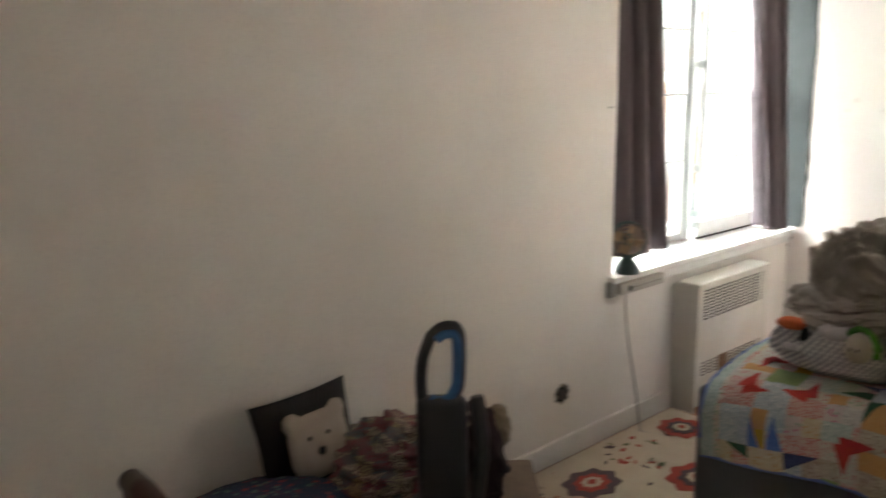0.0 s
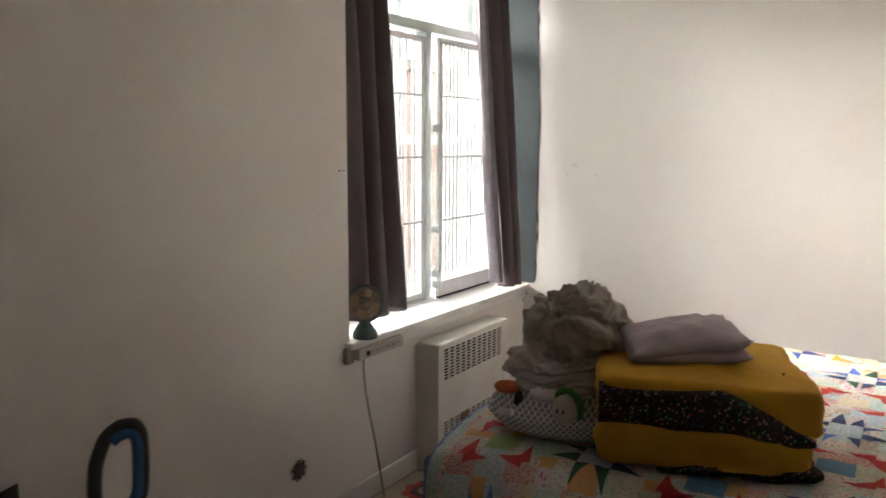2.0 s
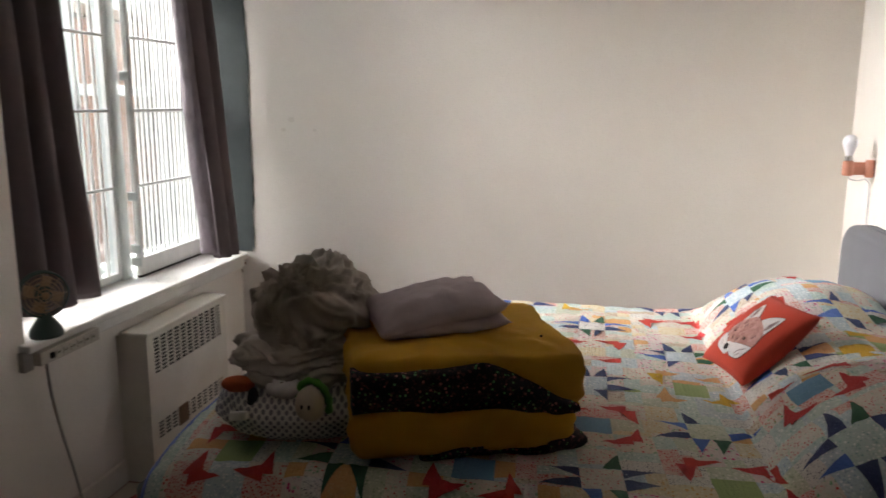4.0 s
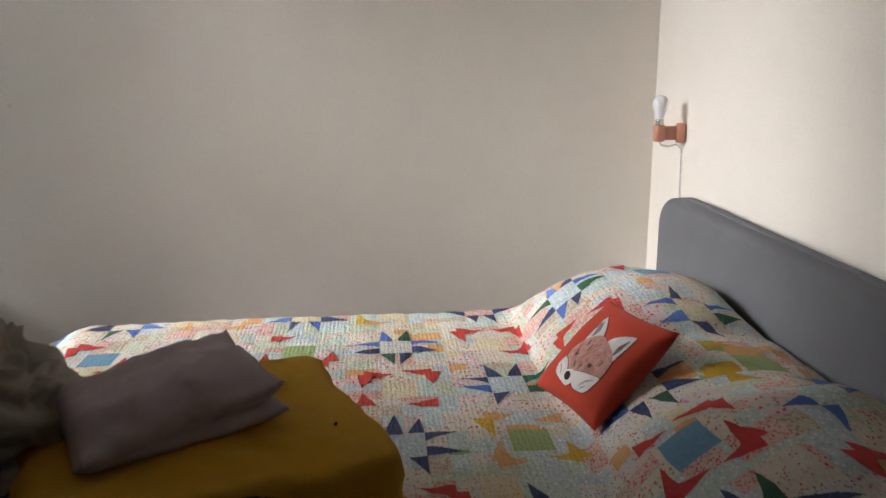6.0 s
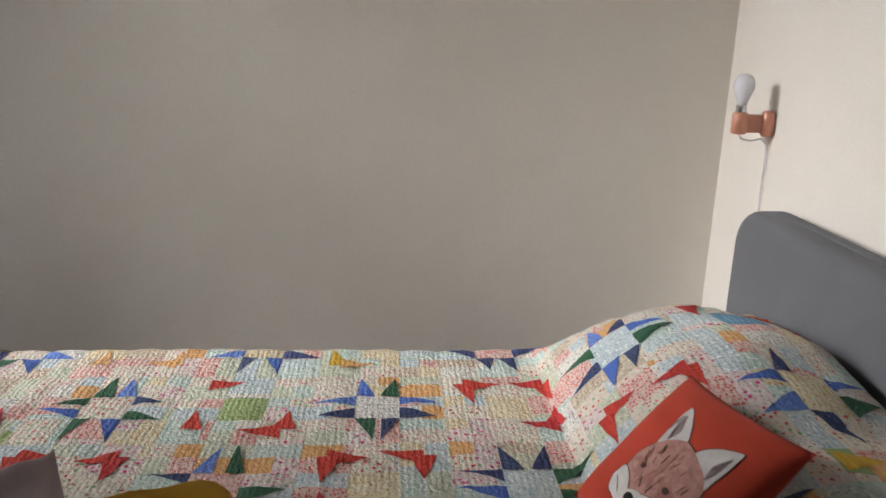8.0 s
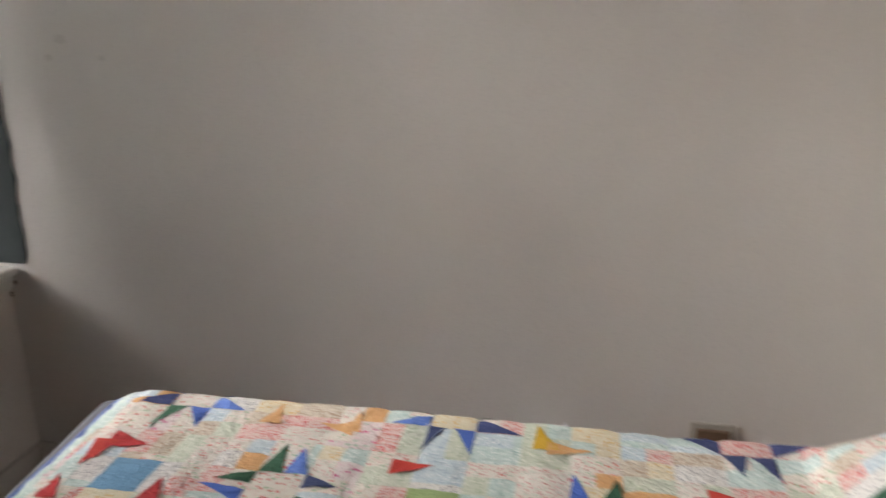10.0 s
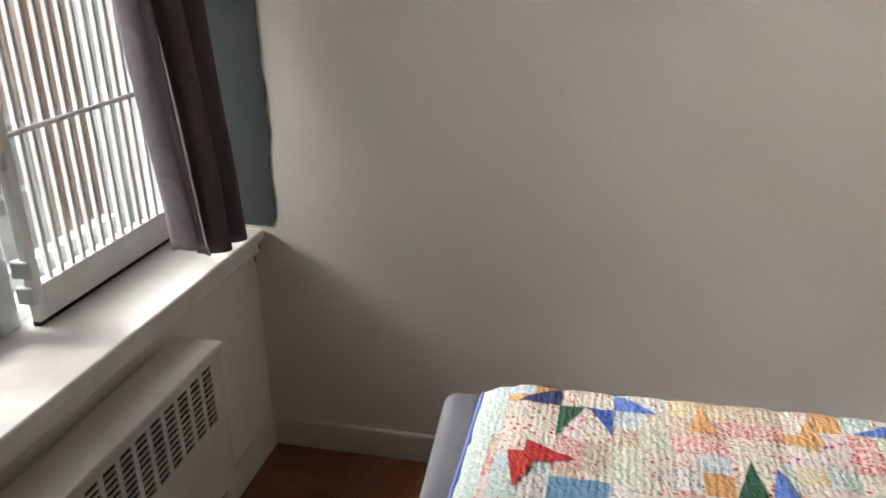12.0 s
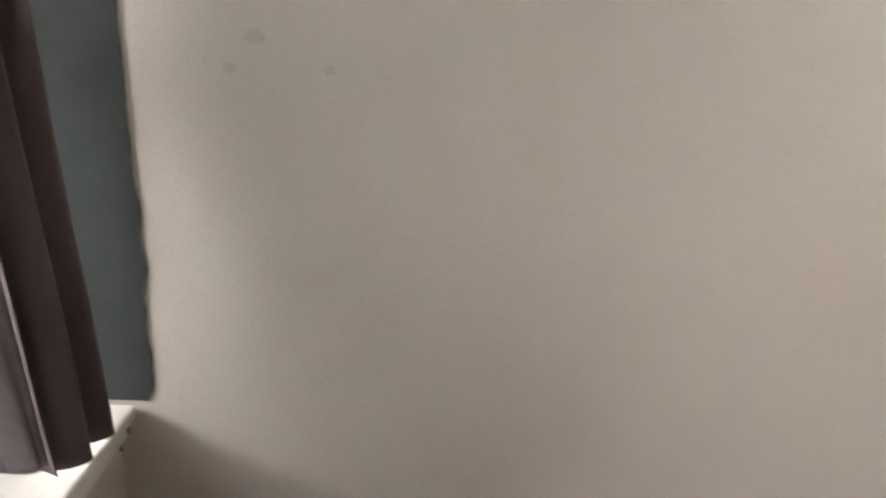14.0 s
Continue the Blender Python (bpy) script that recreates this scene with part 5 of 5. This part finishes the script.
part("cover", cushion(bmesh.new(), 0.32, 0.30, 0.065, wrinkle=0.003, seed=9), BLACKCLOTH, bp, smooth=True)
bm = bmesh.new()
outline = []
for k in range(48):
    a = 6.2832 * k / 48
    r = 0.104 + 0.006 * math.cos(4 * a + 3.14) + 0.003 * noise.noise(Vector((k * 0.7, 2, 5)))
    for ear in (0.85, 2.29):
        off = 0.112 * math.sin(a - ear)
        if abs(off) < 0.030 and math.cos(a - ear) > 0:
            r = max(r, 0.112 * math.cos(a - ear) + math.sqrt(0.030 ** 2 - off * off))
    outline.append((r * 1.02 * math.cos(a) + 0.02, r * 0.98 * math.sin(a) - 0.01))
cv = bm.verts.new((0.02, -0.01, 0.0))
rings = [[bm.verts.new((0.02 + (x - 0.02) * q, -0.01 + (y + 0.01) * q, 0)) for x, y in outline] for q in (0.33, 0.66, 1.0)]
for i in range(48):
    bm.faces.new((cv, rings[0][i], rings[0][(i + 1) % 48]))
    for a, b in zip(rings, rings[1:]):
        bm.faces.new((a[i], b[i], b[(i + 1) % 48], a[(i + 1) % 48]))
for v in bm.verts:
    u, w = 2 * v.co.x / 0.32, 2 * v.co.y / 0.30
    v.co.z = 0.0325 * max(0.0, (1 - u * u) * (1 - w * w)) ** 0.42 + 0.006
face = part("felt_shape", bm, CREAMCLOTH, bp, "cream felt applique", smooth=True)
sol = face.modifiers.new("thickness", "SOLIDIFY")
sol.thickness = 0.004

for x, y, r in ((-0.012, 0.016, 0.007), (0.050, 0.016, 0.007), (0.020, -0.030, 0.012)):
    bm = bmesh.new()
    bmesh.ops.create_icosphere(bm, subdivisions=2, radius=r, matrix=pose(x, y, 0.038) @ Matrix.Diagonal((1, 1, 0.4, 1)))
    part("bead", bm, BLACKCLOTH, bp, "dark sewn bead", smooth=True)

# ---- upright vacuum cleaner ----
vac = thing("vacuum_cleaner", "grey upright vacuum cleaner with a blue-lined loop handle", "vacuum cleaner", (4.095, 1.87, -0.002), turn=-42)
lean = pose(0, 0, 0, -6, 0, 0)
grip = rounded([(0.9 * x, y) for x, y in [(-0.050, -0.090), (-0.053, -0.040), (-0.047, 0.008), (-0.026, 0.058), (0.004, 0.080), (0.036, 0.082), (0.050, 0.062), (0.051, 0.0), (0.046, -0.060), (0.020, -0.098), (-0.020, -0.105)]], 4)
loop = [lean @ Vector((p.x, 0, 0.925 + p.y)) for p in grip]
part("handle", tube(bmesh.new(), loop, 0.0145, 12, True), PLASTIC_GREY, vac, "dark grey loop handle", smooth=True)
inner = [lean @ Vector((p.x * 0.78 + 0.004, -0.007, 0.921 + p.y * 0.87)) for p in grip]
part("grip_lining", tube(bmesh.new(), inner[13:], 0.0125, 10), PLASTIC_BLUE, vac, "glossy blue inner grip", smooth=True)
part("neck", boxed((-0.060, -0.026, 0.55), (0.062, 0.026, 0.842), 0.020, 4, lean), PLASTIC_GREY, vac, smooth=True)
part("body", boxed((-0.085, -0.07, 0.14), (0.085, 0.09, 0.58), 0.035, 4, lean), PLASTIC_GREY, vac, smooth=True)
part("dust_cup", rod(bmesh.new(), (0, 0.115, 0.22), (0, 0.095, 0.52), 0.065, 28), PLASTIC_BLUE, vac, smooth=True)
part("floor_head", boxed((-0.15, -0.10, 0.012), (0.15, 0.17, 0.10), 0.03, 4), PLASTIC_GREY, vac, smooth=True)
part("hose", tube(bmesh.new(), [(0.082 + 0.012 * math.sin(k * 0.4), 0.02, 0.86 - 0.03 * k) for k in range(22)], [0.017 + 0.0025 * (k % 2) for k in range(22)], 12), PLASTIC_GREY, vac, "ribbed hose", smooth=True)
sack = thing("cloth_bag", "dark cloth bag slung over the bench end behind the vacuum cleaner", "bag")
part("body", crumple(bmesh.new(), (0.085, 0.10, 0.15), (4.33, 2.02, 0.585), 8.0, 5), plain("plum_bag_cloth", (0.045, 0.025, 0.03), None, 0.9), sack, smooth=True)
part("fold", crumple(bmesh.new(), (0.036, 0.045, 0.060), (4.385, 1.985, 0.670), 4.0, 5), plain("tan_canvas", (0.30, 0.24, 0.17), (0.20, 0.15, 0.11), 0.9), sack, "tan canvas fold hanging out", smooth=True)
part("strap", tube(bmesh.new(), [(4.28 + 0.012 * k, 1.99 + 0.012 * k, 0.70 + 0.05 * math.sin(k * 0.52) - 0.01 * k) for k in range(9)], 0.010, 8), CREAMCLOTH, sack, "pale canvas strap", smooth=True)

# ---- low stool ----
stool = thing("stool", "low worn brown wooden stool with rounded top corners", "stool", (4.60, 2.15, 0.0), turn=50)
part("seat", boxed((-0.19, -0.095, 0.325), (0.17, 0.085, 0.352), 0.012, 3), WOOD, stool, smooth=False)
for x in (-0.115, 0.115):
    for y in (-0.05, 0.05):
        part("leg", rod(bmesh.new(), (x * 1.1, y * 1.1, 0.010), (x, y, 0.328), 0.014, 12, 0.018), WOOD, stool)

# ---- parquet ----
floor = tagged(new("floor"), "red-brown parquet floor in basket-weave blocks", "floor", kind="structure")
PL, PW, G = 0.288, 0.0710, 0.0004
verts = [(x, y, z) for z in (-0.014, 0.0) for x, y in ((G, G), (PL - G, G), (PL - G, PW - G), (G, PW - G))]
plank_mesh = bpy.data.meshes.new("plank")
plank_mesh.from_pydata(verts, [], [(4, 5, 6, 7), (0, 1, 5, 4), (1, 2, 6, 5), (2, 3, 7, 6), (3, 0, 4, 7), (3, 2, 1, 0)])
PLANK, nt, b = shader("parquet_oak", 0.32)
info = nt.nodes.new("ShaderNodeObjectInfo")
n1 = node(nt, "ShaderNodeTexNoise", Scale=18.0, Detail=6.0, Distortion=0.4)
n2 = node(nt, "ShaderNodeTexNoise", Scale=4.0, Detail=3.0)
mp = nt.nodes.new("ShaderNodeMapping")
mp.inputs["Scale"].default_value = (0.5, 5.0, 1.0)
nt.links.new(coords(nt), mp.inputs["Vector"])
nt.links.new(mp.outputs[0], n1.inputs["Vector"])
nt.links.new(coords(nt), n2.inputs["Vector"])
c = mixed(nt, info.outputs["Random"], (0.29, 0.105, 0.042), (0.20, 0.068, 0.030))
c = mixed(nt, ramp(nt, n1.outputs[0], 0.4, 0.75), c, (0.15, 0.050, 0.023))
nt.links.new(c, b.inputs["Base Color"])
bump(nt, b, n1.outputs[0], 0.12, 0.001)
plank_mesh.materials.append(PLANK)
rest_v, rest_f = [], []
for bi in range(20):
    for bj in range(12):
        X, Y = XE - (bi + 1) * PL, YN - (bj + 1) * PL
        for k in range(4):
            m = pose(X, Y + k * PW * 1.014, 0) if (bi + bj) % 2 else pose(X + (k + 1) * PW * 1.014, Y, 0, 0, 0, 90)
            if bi < 6 and bj < 9:
                ob = new("plank", plank_mesh)
                ob.parent = floor
                ob.matrix_basis = m
            elif X > XW - 0.3 and Y > YS - 0.3:
                j = len(rest_v)
                rest_v += [tuple(m @ Vector(v)) for v in verts]
                rest_f += [tuple(j + q for q in fc) for fc in ((4, 5, 6, 7), (0, 1, 5, 4), (1, 2, 6, 5), (2, 3, 7, 6), (3, 0, 4, 7))]
me = bpy.data.meshes.new("planks")
me.from_pydata(rest_v, [], rest_f)
me.materials.append(PARQUET)
more = tagged(new("planks", me), kind="stuff")
more.parent = floor
